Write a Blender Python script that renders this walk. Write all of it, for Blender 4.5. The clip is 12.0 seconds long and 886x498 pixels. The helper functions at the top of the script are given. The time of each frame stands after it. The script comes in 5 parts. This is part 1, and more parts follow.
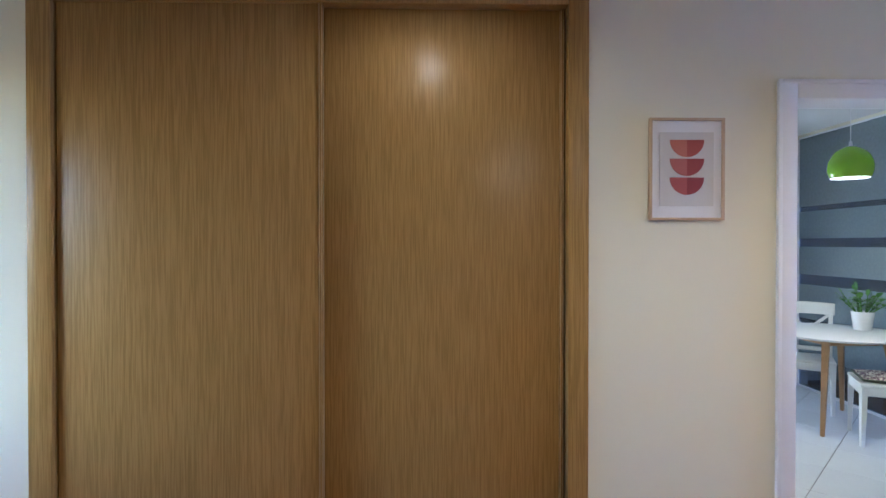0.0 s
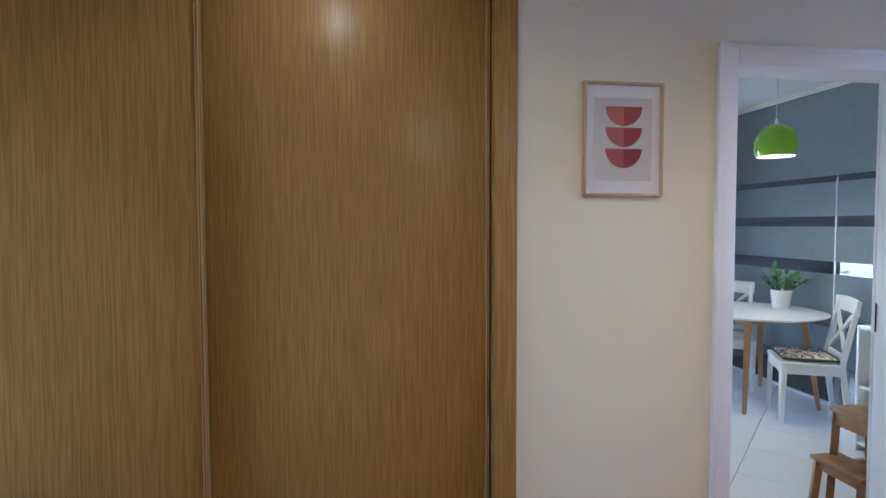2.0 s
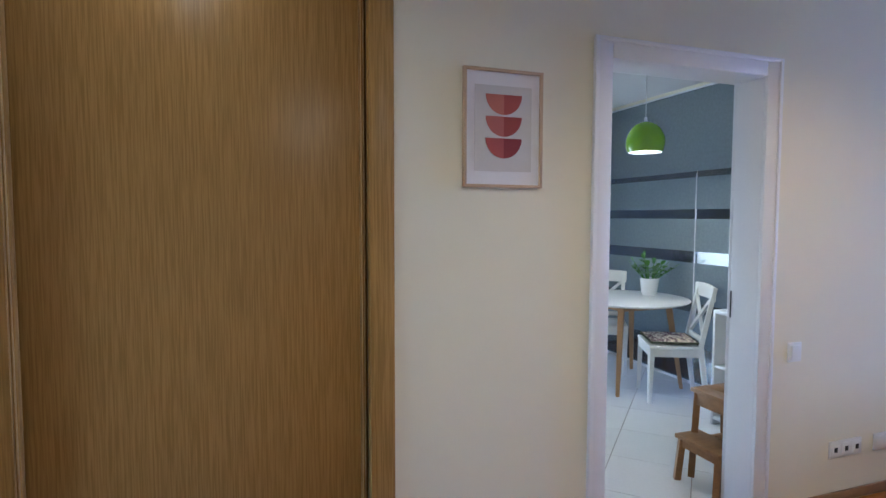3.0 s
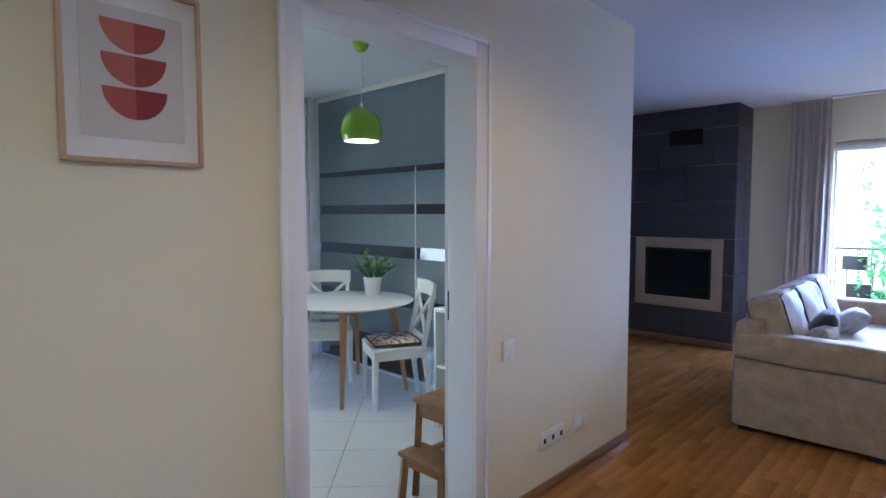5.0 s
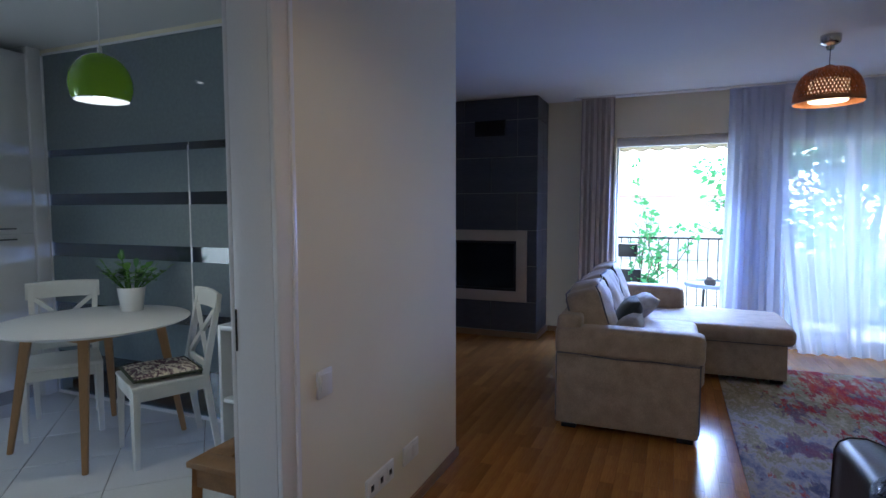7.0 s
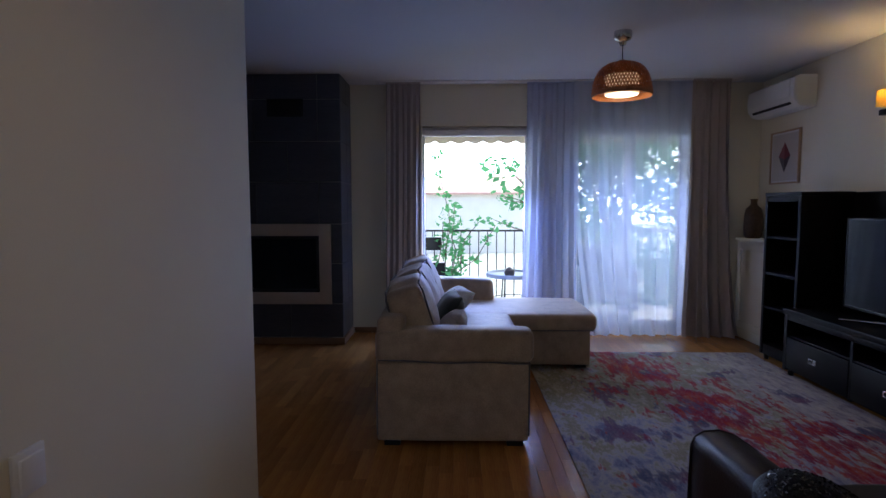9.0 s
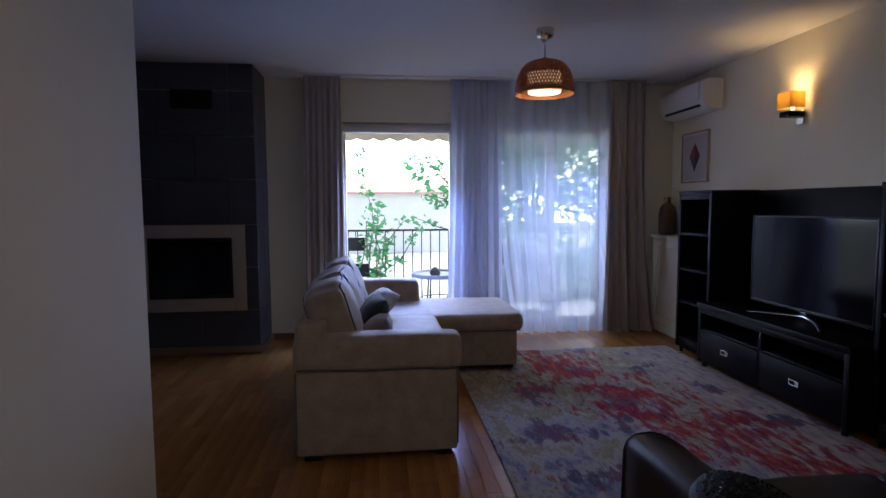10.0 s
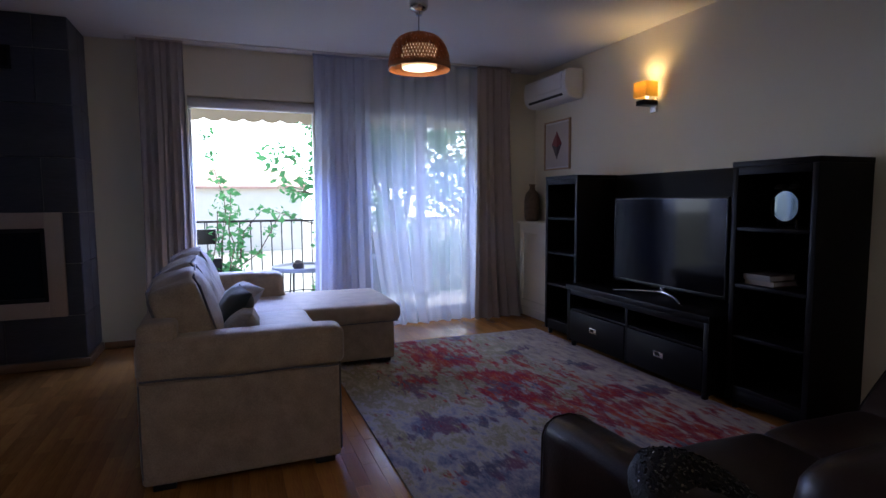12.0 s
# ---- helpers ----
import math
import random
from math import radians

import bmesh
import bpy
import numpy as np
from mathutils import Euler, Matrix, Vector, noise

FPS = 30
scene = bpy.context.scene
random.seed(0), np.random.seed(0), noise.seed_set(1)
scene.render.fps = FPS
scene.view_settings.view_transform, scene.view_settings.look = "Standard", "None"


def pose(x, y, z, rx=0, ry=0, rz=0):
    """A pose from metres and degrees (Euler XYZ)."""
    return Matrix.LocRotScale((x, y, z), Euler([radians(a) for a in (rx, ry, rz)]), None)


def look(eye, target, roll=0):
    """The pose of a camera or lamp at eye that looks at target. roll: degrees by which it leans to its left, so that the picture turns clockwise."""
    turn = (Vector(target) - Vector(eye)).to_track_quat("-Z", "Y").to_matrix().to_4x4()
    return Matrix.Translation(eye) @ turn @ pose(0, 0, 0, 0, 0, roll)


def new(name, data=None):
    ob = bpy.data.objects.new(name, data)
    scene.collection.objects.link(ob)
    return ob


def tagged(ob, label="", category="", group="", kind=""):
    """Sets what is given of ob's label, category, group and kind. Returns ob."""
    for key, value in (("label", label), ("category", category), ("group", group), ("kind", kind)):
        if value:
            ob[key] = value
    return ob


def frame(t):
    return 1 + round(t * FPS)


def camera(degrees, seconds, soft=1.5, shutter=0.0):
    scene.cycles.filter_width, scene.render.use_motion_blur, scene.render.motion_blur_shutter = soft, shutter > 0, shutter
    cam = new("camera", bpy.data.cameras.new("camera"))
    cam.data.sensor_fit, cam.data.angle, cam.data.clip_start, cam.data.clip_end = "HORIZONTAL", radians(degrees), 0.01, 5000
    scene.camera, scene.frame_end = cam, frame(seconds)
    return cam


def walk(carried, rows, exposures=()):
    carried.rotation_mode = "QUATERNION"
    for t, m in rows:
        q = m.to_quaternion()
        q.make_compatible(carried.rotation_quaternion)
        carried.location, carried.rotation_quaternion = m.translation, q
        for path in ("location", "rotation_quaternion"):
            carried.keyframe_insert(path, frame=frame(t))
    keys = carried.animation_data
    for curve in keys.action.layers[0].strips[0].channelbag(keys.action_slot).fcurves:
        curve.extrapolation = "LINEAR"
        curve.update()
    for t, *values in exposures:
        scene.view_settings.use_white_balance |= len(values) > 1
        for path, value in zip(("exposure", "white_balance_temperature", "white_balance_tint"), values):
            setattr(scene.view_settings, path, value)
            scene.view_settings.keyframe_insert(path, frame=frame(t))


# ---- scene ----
cam = camera(77.6, 12.0)
PATH = [
    (0, (0.315, 0.466, 1.445), (0.363, 2.466, 1.427), -0.0),
    (0.5, (0.335, 0.523, 1.453), (0.405, 2.521, 1.41), -0.1),
    (1, (0.363, 0.601, 1.462), (0.454, 2.598, 1.39), -0.2),
    (1.5, (0.36, 0.703, 1.452), (0.527, 2.695, 1.371), -0.2),
    (2, (0.414, 0.78, 1.438), (0.703, 2.757, 1.35), -0.1),
    (2.5, (0.45, 0.846, 1.443), (0.924, 2.785, 1.332), 0.2),
    (3, (0.506, 0.908, 1.44), (1.171, 2.791, 1.32), 0.1),
    (3.2, (0.534, 0.964, 1.456), (1.302, 2.806, 1.322), -0.2),
    (4.8, (0.891, 1.227, 1.422), (2.272, 2.669, 1.3), -0.2),
    (5, (0.932, 1.286, 1.424), (2.376, 2.663, 1.295), -0.0),
    (5.5, (1.008, 1.418, 1.42), (2.599, 2.623, 1.285), 0.0),
    (6, (1.126, 1.532, 1.408), (2.81, 2.602, 1.268), -0.0),
    (6.5, (1.28, 1.628, 1.405), (3.046, 2.556, 1.261), -0.1),
    (7, (1.402, 1.71, 1.388), (3.243, 2.477, 1.242), -0.1),
    (7.2, (1.458, 1.757, 1.383), (3.321, 2.47, 1.234), -0.1),
    (8.8, (1.847, 1.913, 1.311), (3.838, 2.042, 1.161), 0.1),
    (9, (1.901, 1.935, 1.325), (3.895, 1.983, 1.169), -0.1),
    (9.5, (2.0, 1.93, 1.305), (3.991, 1.815, 1.15), -0.2),
    (10, (2.046, 1.926, 1.32), (4.027, 1.703, 1.161), -0.3),
    (10.5, (2.09, 1.931, 1.315), (4.06, 1.624, 1.152), -0.3),
    (11, (2.179, 1.935, 1.299), (4.129, 1.528, 1.129), -0.3),
    (11.5, (2.288, 1.975, 1.255), (4.2, 1.413, 1.08), -0.3),
    (12, (2.332, 1.995, 1.223), (4.188, 1.273, 1.048), -0.4),
]
EXPOSURES = [(0.0, 4.24, 5350, 5), (2.5, 4.0, 5300, 5), (4.8, 3.66, 5400, 4), (5.5, 3.48, 5450, 3), (6.5, 2.95, 5550, 3), (7.2, 2.44, 5550, 4), (9.0, 1.70, 5950, 11), (12.0, 1.72, 6150, 14)]
walk(cam, [(t, look(eye, target, roll)) for t, eye, target, roll in PATH], EXPOSURES)

# ---- world and lights ----
world = bpy.data.worlds.new("sky")
scene.world = world
world.use_nodes = True
wn = world.node_tree
sky = wn.nodes.new("ShaderNodeTexSky")
sky.sky_type, sky.sun_disc = "NISHITA", False
sky.sun_elevation, sky.sun_rotation = radians(52), radians(200)
wn.links.new(sky.outputs[0], wn.nodes["Background"].inputs[0])
wn.nodes["Background"].inputs[1].default_value = 0.15


def lamp(name, kind, m, energy, color, size=0.1, size_y=None, spot=None):
    data = bpy.data.lights.new(name, kind)
    data.energy, data.color = energy, color
    if kind == "AREA":
        data.shape, data.size, data.size_y = "RECTANGLE", size, size_y or size
    elif kind == "SUN":
        data.angle = radians(size)
    else:
        data.shadow_soft_size = size
    if spot:
        data.spot_size, data.spot_blend = radians(spot), 0.6
    ob = new(name, data)
    ob.matrix_world = m
    return ob


DAY = (0.27, 0.40, 1.0)
lamp("sun", "SUN", look((0, 0, 0), (-0.15, 0.8, -1.0)), 2.4, (1.0, 0.95, 0.86), 0.5)
lamp("daylight_window", "AREA", look((7.98, 1.74, 1.35), (6.3, 2.6, -1.0)), 14.0, DAY, 1.0, 0.85)
lamp("daylight_balcony_door", "AREA", look((7.98, 0.17, 1.30), (6.0, 0.9, -0.7)), 2.4, DAY, 1.1, 0.85)
lamp("daylight_kitchen", "AREA", look((1.65, 6.80, 0.95), (2.3, 3.8, 0.7)), 2.0, (0.88, 0.94, 1.0), 0.65, 0.85)
# fill lamp in an unseen opening, added to light the wardrobe side
lamp("hall_daylight_fill", "AREA", look((-2.72, 2.08, 1.47), (0, 1.6, 1.2)), 0.10, (0.70, 0.86, 1.0), 0.9, 1.4)
lamp("hall_light", "SPOT", look((0.30, 2.38, 2.52), (0.30, 2.38, 0)), 0.5, (1.0, 0.92, 0.80), 0.06, spot=170)
# two fill spots added to brighten the hall walls; only the first spot is known
lamp("hall_light", "SPOT", look((1.40, 0.90, 2.40), (1.40, 0.90, 0)), 2.6, (1.0, 0.90, 0.77), 0.15, spot=176)
lamp("hall_light", "SPOT", look((2.75, 1.65, 2.52), (2.75, 1.65, 0)), 2.2, (1.0, 0.66, 0.35), 0.06, spot=152)
lamp("sconce_light", "POINT", pose(5.803, -1.055, 2.092), 0.42, (1.0, 0.66, 0.26), 0.02)
lamp("sconce_uplight", "SPOT", look((5.803, -1.05, 2.10), (5.803, -0.99, 3.0)), 1.3, (1.0, 0.64, 0.25), 0.02, spot=125)
lamp("woven_lamp_light", "POINT", pose(5.93, 0.757, 2.07), 0.7, (1.0, 0.70, 0.40), 0.06)
lamp("green_lamp_light", "SPOT", look((3.25, 4.247, 1.895), (3.25, 4.247, 0)), 1.8, (1.0, 0.90, 0.76), 0.05, spot=165)

# ---- materials ----


def material(name, color, rough=0.5, metal=0.0, vary=0.15, scale=6.0, bump=0.05, fine=120.0, stretch=(1, 1, 1), spec=0.5, random=0.0, second=None, coat=0.0, sheen=0.0, emit=None, strength=0.0, crisp=0.15):
    """A surface with broad stains and a fine grain, its roughness broken up with both."""
    m = bpy.data.materials.new(name)
    m.use_nodes = True
    n, l = m.node_tree.nodes, m.node_tree.links
    p = n["Principled BSDF"]
    co = n.new("ShaderNodeTexCoord")
    mp = n.new("ShaderNodeMapping")
    mp.inputs["Scale"].default_value = stretch
    l.new(co.outputs["Object"], mp.inputs[0])
    big, small = n.new("ShaderNodeTexNoise"), n.new("ShaderNodeTexNoise")
    big.inputs["Scale"].default_value, small.inputs["Scale"].default_value = scale, fine
    big.inputs["Detail"].default_value, small.inputs["Detail"].default_value = 4, 3
    for t in (big, small):
        l.new(mp.outputs[0], t.inputs[0])
    mix = n.new("ShaderNodeMix")
    mix.data_type = "RGBA"
    other = second or tuple(c * (1 - vary) for c in color)
    mix.inputs["A"].default_value, mix.inputs["B"].default_value = (*color, 1), (*other, 1)
    add = n.new("ShaderNodeMath")
    add.operation = "MULTIPLY_ADD"
    add.inputs[1].default_value = 0.5
    l.new(small.outputs[0], add.inputs[0])
    half = n.new("ShaderNodeMath")
    half.operation = "MULTIPLY"
    half.inputs[1].default_value = 0.5
    l.new(big.outputs[0], half.inputs[0])
    l.new(half.outputs[0], add.inputs[2])
    ramp = n.new("ShaderNodeMapRange")
    ramp.inputs[1].default_value, ramp.inputs[2].default_value = 0.5 - crisp, 0.5 + crisp
    l.new(add.outputs[0], ramp.inputs[0])
    l.new(ramp.outputs[0], mix.inputs["Factor"])
    out = mix.outputs["Result"]
    if random:
        info = n.new("ShaderNodeObjectInfo")
        geo = n.new("ShaderNodeNewGeometry")
        s = n.new("ShaderNodeMath")
        s.operation = "ADD"
        l.new(info.outputs["Random"], s.inputs[0])
        l.new(geo.outputs["Random Per Island"], s.inputs[1])
        f = n.new("ShaderNodeMath")
        f.operation = "FRACT"
        l.new(s.outputs[0], f.inputs[0])
        r = n.new("ShaderNodeMapRange")
        r.inputs[3].default_value, r.inputs[4].default_value = 1 - random, 1 + random
        l.new(f.outputs[0], r.inputs[0])
        hsv = n.new("ShaderNodeHueSaturation")
        l.new(r.outputs[0], hsv.inputs["Value"])
        l.new(out, hsv.inputs["Color"])
        out = hsv.outputs[0]
    l.new(out, p.inputs["Base Color"])
    rr = n.new("ShaderNodeMapRange")
    rr.inputs[3].default_value, rr.inputs[4].default_value = max(0.02, rough * 0.85), min(1, rough * 1.15)
    l.new(add.outputs[0], rr.inputs[0])
    l.new(rr.outputs[0], p.inputs["Roughness"])
    p.inputs["Metallic"].default_value, p.inputs["Specular IOR Level"].default_value = metal, spec
    p.inputs["Coat Weight"].default_value, p.inputs["Sheen Weight"].default_value = coat, sheen
    if bump:
        b = n.new("ShaderNodeBump")
        b.inputs["Strength"].default_value, b.inputs["Distance"].default_value = bump, 0.01
        l.new(small.outputs[0], b.inputs["Height"])
        l.new(b.outputs[0], p.inputs["Normal"])
    if emit:
        p.inputs["Emission Color"].default_value, p.inputs["Emission Strength"].default_value = (*emit, 1), strength
    return m


def veil(name, color, clear, fine=900.0, gloss=0.0):
    """A thin woven or etched sheet: part of the light goes straight through, the rest scatters."""
    m = bpy.data.materials.new(name)
    m.use_nodes = True
    n, l = m.node_tree.nodes, m.node_tree.links
    n.remove(n["Principled BSDF"])
    a, d, t, x, y = (n.new("ShaderNode" + k) for k in ("BsdfTransparent", "BsdfDiffuse", "BsdfTranslucent", "MixShader", "MixShader"))
    tex = n.new("ShaderNodeTexNoise")
    tex.inputs["Scale"].default_value = fine
    co = n.new("ShaderNodeTexCoord")
    l.new(co.outputs["Object"], tex.inputs[0])
    r = n.new("ShaderNodeMapRange")
    r.inputs[3].default_value, r.inputs[4].default_value = 1 - clear - 0.12, 1 - clear + 0.12
    l.new(tex.outputs[0], r.inputs[0])
    for s in (d, t):
        s.inputs[0].default_value = (*color, 1)
    x.inputs[0].default_value = 0.5
    l.new(d.outputs[0], x.inputs[1]), l.new(t.outputs[0], x.inputs[2])
    l.new(r.outputs[0], y.inputs[0])
    l.new(a.outputs[0], y.inputs[1]), l.new(x.outputs[0], y.inputs[2])
    out = y
    if gloss:
        g, out = n.new("ShaderNodeBsdfGlossy"), n.new("ShaderNodeMixShader")
        g.inputs["Roughness"].default_value, out.inputs[0].default_value = 0.03, gloss
        l.new(y.outputs[0], out.inputs[1]), l.new(g.outputs[0], out.inputs[2])
    l.new(out.outputs[0], n["Material Output"].inputs[0])
    return m


def glass_material(name, color=(1, 1, 1), rough=0.0):
    """A thin pane: clear, with a mirror-like sheen that grows at grazing angles."""
    m = bpy.data.materials.new(name)
    m.use_nodes = True
    n, l = m.node_tree.nodes, m.node_tree.links
    n.remove(n["Principled BSDF"])
    a, g, x, f, k, p = (n.new("ShaderNode" + k) for k in ("BsdfTransparent", "BsdfGlossy", "MixShader", "LayerWeight", "Math", "Math"))
    a.inputs[0].default_value, g.inputs["Roughness"].default_value = (*color, 1), rough
    f.inputs[0].default_value, p.operation, k.operation = 0.5, "POWER", "MULTIPLY_ADD"
    p.inputs[1].default_value, k.inputs[1].default_value, k.inputs[2].default_value = 5.0, 0.9, 0.05
    l.new(f.outputs["Facing"], p.inputs[0]), l.new(p.outputs[0], k.inputs[0]), l.new(k.outputs[0], x.inputs[0])
    l.new(a.outputs[0], x.inputs[1]), l.new(g.outputs[0], x.inputs[2])
    l.new(x.outputs[0], n["Material Output"].inputs[0])
    return m


def rug_material():
    """Faded abstract rug: washed greys and blues with torn patches of red, a short pile."""
    m = bpy.data.materials.new("faded_rug")
    m.use_nodes = True
    n, l = m.node_tree.nodes, m.node_tree.links
    p = n["Principled BSDF"]
    co = n.new("ShaderNodeTexCoord")

    def cloud(scale, detail, rough, offset, stretch=(1, 1, 1), distort=0.0):
        mp, t = n.new("ShaderNodeMapping"), n.new("ShaderNodeTexNoise")
        mp.inputs["Location"].default_value, mp.inputs["Scale"].default_value = offset, stretch
        t.inputs["Scale"].default_value, t.inputs["Detail"].default_value = scale, detail
        t.inputs["Roughness"].default_value, t.inputs["Distortion"].default_value = rough, distort
        l.new(co.outputs["Object"], mp.inputs[0]), l.new(mp.outputs[0], t.inputs[0])
        return t.outputs[0]

    def ramp(fac, *stops):
        r = n.new("ShaderNodeValToRGB")
        while len(r.color_ramp.elements) < len(stops):
            r.color_ramp.elements.new(0.5)
        for e, (at, c) in zip(r.color_ramp.elements, stops):
            e.position, e.color = at, (*c, 1)
        l.new(fac, r.inputs[0])
        return r.outputs[0]

    def blend(fac, a, b):
        x = n.new("ShaderNodeMix")
        x.data_type = "RGBA"
        l.new(fac, x.inputs["Factor"]), l.new(a, x.inputs["A"]), l.new(b, x.inputs["B"])
        return x.outputs["Result"]

    def add(a, b, k):
        s = n.new("ShaderNodeMath")
        s.operation = "MULTIPLY_ADD"
        s.inputs[1].default_value = k
        l.new(a, s.inputs[0]), l.new(b, s.inputs[2])
        return s.outputs[0]

    sep = n.new("ShaderNodeSeparateXYZ")
    l.new(co.outputs["Object"], sep.inputs[0])

    def calc(op, a, b):
        s = n.new("ShaderNodeMath")
        s.operation = op
        for socket, v in zip(s.inputs, (a, b)):
            if isinstance(v, (int, float)):
                socket.default_value = v
            else:
                l.new(v, socket)
        return s.outputs[0]

    def span(v, a, b, c, d):
        r = n.new("ShaderNodeMapRange")
        for socket, k in zip(r.inputs[1:5], (a, b, c, d)):
            socket.default_value = k
        l.new(v, r.inputs[0])
        return r.outputs[0]

    x, y = sep.outputs[0], sep.outputs[1]
    wobble = cloud(2.2, 5, 0.6, (4, 1, 0))
    # olive and sand in the middle, washed blue towards one end, pale lilac along the far edges
    ground = ramp(add(cloud(4.5, 10, 0.75, (3, 1, 0), (0.7, 1.3, 1), 0.15), span(x, 3.6, 6.0, -0.10, 0.09), 1.0), (0.36, (0.11, 0.13, 0.22)), (0.45, (0.27, 0.27, 0.34)), (0.51, (0.42, 0.39, 0.36)), (0.57, (0.25, 0.23, 0.14)), (0.68, (0.48, 0.43, 0.34)))
    pale = ramp(cloud(13, 9, 0.75, (8, 8, 0), (0.5, 1.7, 1), 0.15), (0.38, (0.26, 0.21, 0.27)), (0.5, (0.50, 0.42, 0.40)), (0.62, (0.62, 0.53, 0.44)))
    edge = span(add(wobble, y, 0.5), 0.25, -0.10, 0.0, 0.75)
    base = blend(edge, ground, pale)
    ink = ramp(add(cloud(13, 10, 0.72, (7, 3, 0), (0.5, 1.7, 1), 0.2), cloud(2.4, 3, 0.5, (1, 6, 0)), 0.6), (0.885, (0, 0, 0)), (0.91, (0.75, 0.75, 0.75)), (0.98, (0.9, 0.9, 0.9)))
    dark = ramp(cloud(3, 4, 0.6, (4, 4, 0)), (0.42, (0.065, 0.075, 0.14)), (0.58, (0.16, 0.06, 0.12)))
    # a torn red band runs slantwise, with loose red flecks beside it
    off = calc("ABSOLUTE", calc("ADD", calc("ADD", calc("MULTIPLY", x, -0.396), y), calc("ADD", calc("MULTIPLY", wobble, 0.5), 1.705)), 0)
    band = span(off, 0.80, 0.08, -0.085, 0.11)
    tear = add(cloud(12, 11, 0.74, (2, 5, 0), (0.5, 1.7, 1), 0.25), calc("MULTIPLY", cloud(3.6, 4, 0.6, (9, 4, 0)), 0.6), 1.0)
    mask = ramp(calc("ADD", tear, band), (0.855, (0, 0, 0)), (0.885, (0.8, 0.8, 0.8)), (1.0, (1, 1, 1)))
    reds = ramp(cloud(7, 10, 0.75, (1, 8, 0), (0.5, 1.7, 1), 0.2), (0.36, (0.16, 0.010, 0.05)), (0.48, (0.30, 0.018, 0.045)), (0.56, (0.40, 0.045, 0.03)), (0.66, (0.50, 0.17, 0.07)))
    worn = ramp(cloud(60, 7, 0.85, (5, 2, 0), (0.5, 1.6, 1)), (0.52, (0, 0, 0)), (0.60, (0.38, 0.38, 0.38)))
    l.new(blend(worn, blend(mask, blend(ink, base, dark), reds), pale), p.inputs["Base Color"])
    p.inputs["Roughness"].default_value, p.inputs["Specular IOR Level"].default_value, p.inputs["Sheen Weight"].default_value = 0.95, 0.05, 0.0
    b = n.new("ShaderNodeBump")
    b.inputs["Strength"].default_value, b.inputs["Distance"].default_value = 0.5, 0.006
    l.new(cloud(260, 2, 0.6, (0, 0, 0)), b.inputs["Height"]), l.new(b.outputs[0], p.inputs["Normal"])
    return m


CREAM = material("cream_wall_paint", (0.80, 0.745, 0.59), 0.85, vary=0.05, scale=1.5, bump=0.03, fine=260, spec=0.2)
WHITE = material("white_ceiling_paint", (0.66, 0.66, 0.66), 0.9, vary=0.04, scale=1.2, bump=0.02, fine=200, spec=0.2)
GLOSS = material("white_lacquer", (0.82, 0.82, 0.83), 0.22, vary=0.03, scale=3, bump=0.0)
TRIM = material("white_door_trim", (0.80, 0.79, 0.80), 0.35, vary=0.04, scale=4, bump=0.01)
OAK = material("wardrobe_oak_veneer", (0.40, 0.231, 0.075), 0.30, vary=0.32, scale=15, bump=0.04, fine=27, stretch=(9, 9, 0.24), second=(0.292, 0.167, 0.051), spec=0.17, crisp=0.08)
OAKEDGE = material("pale_oak_edge", (0.52, 0.34, 0.15), 0.3, vary=0.15, scale=5, stretch=(5, 5, 0.3), bump=0.02)
PARQUET = material("oak_parquet", (0.47, 0.21, 0.05), 0.16, vary=0.3, scale=3, bump=0.012, fine=40, stretch=(0.25, 4, 1), second=(0.30, 0.12, 0.030), random=0.2, spec=0.5)
SKIRT = material("brown_skirting", (0.29, 0.16, 0.075), 0.4, vary=0.2, scale=4, stretch=(0.3, 0.3, 3))
TILE = material("white_floor_tile", (0.78, 0.78, 0.77), 0.18, vary=0.06, scale=3, bump=0.01, fine=60, random=0.03)
GROUT = material("grey_brown_grout", (0.36, 0.31, 0.26), 0.9, vary=0.2)
SLATE = material("dark_slate_tile", (0.075, 0.079, 0.098), 0.42, vary=0.35, scale=2.5, bump=0.1, fine=50, stretch=(1, 0.25, 2.5), random=0.12)
JOINT = material("slate_joint", (0.36, 0.34, 0.32), 0.9)
BEIGE = material("beige_stone_surround", (0.55, 0.46, 0.38), 0.5, vary=0.12, scale=8)
BLACK = material("black_metal", (0.012, 0.012, 0.013), 0.35, metal=0.3, vary=0.2)
DARKWOOD = material("black_brown_wood", (0.007, 0.0058, 0.0065), 0.42, vary=0.35, scale=5, fine=60, stretch=(0.2, 1, 4), bump=0.04, spec=0.11)
SCREEN = material("tv_screen", (0.004, 0.004, 0.006), 0.09, vary=0.1, bump=0.0, spec=0.13)
CHROME = material("brushed_steel", (0.62, 0.62, 0.63), 0.25, metal=1.0, vary=0.1, bump=0.0)
SUEDE = material("beige_sofa_suede", (0.435, 0.325, 0.225), 0.62, vary=0.34, scale=12, bump=0.16, fine=160, sheen=0.3, spec=0.5, crisp=0.12)
FIREGLASS = material("fireplace_glass", (0.006, 0.007, 0.010), 0.10, vary=0.1, bump=0.0, spec=0.5)
PIPING = material("dark_sofa_piping", (0.13, 0.12, 0.13), 0.8)
LEATHER = material("dark_brown_leather", (0.022, 0.012, 0.010), 0.36, vary=0.4, scale=9, bump=0.08, fine=120, spec=0.25)
LINEN = material("grey_beige_curtain", (0.45, 0.40, 0.38), 0.9, vary=0.12, scale=10, bump=0.1, fine=400, stretch=(1, 1, 0.3), sheen=0.15)
# white voile: the bluish glow of daylight is put into both colours
SHEER = veil("daylit_sheer_voile", (0.58, 0.64, 0.86), 0.24)
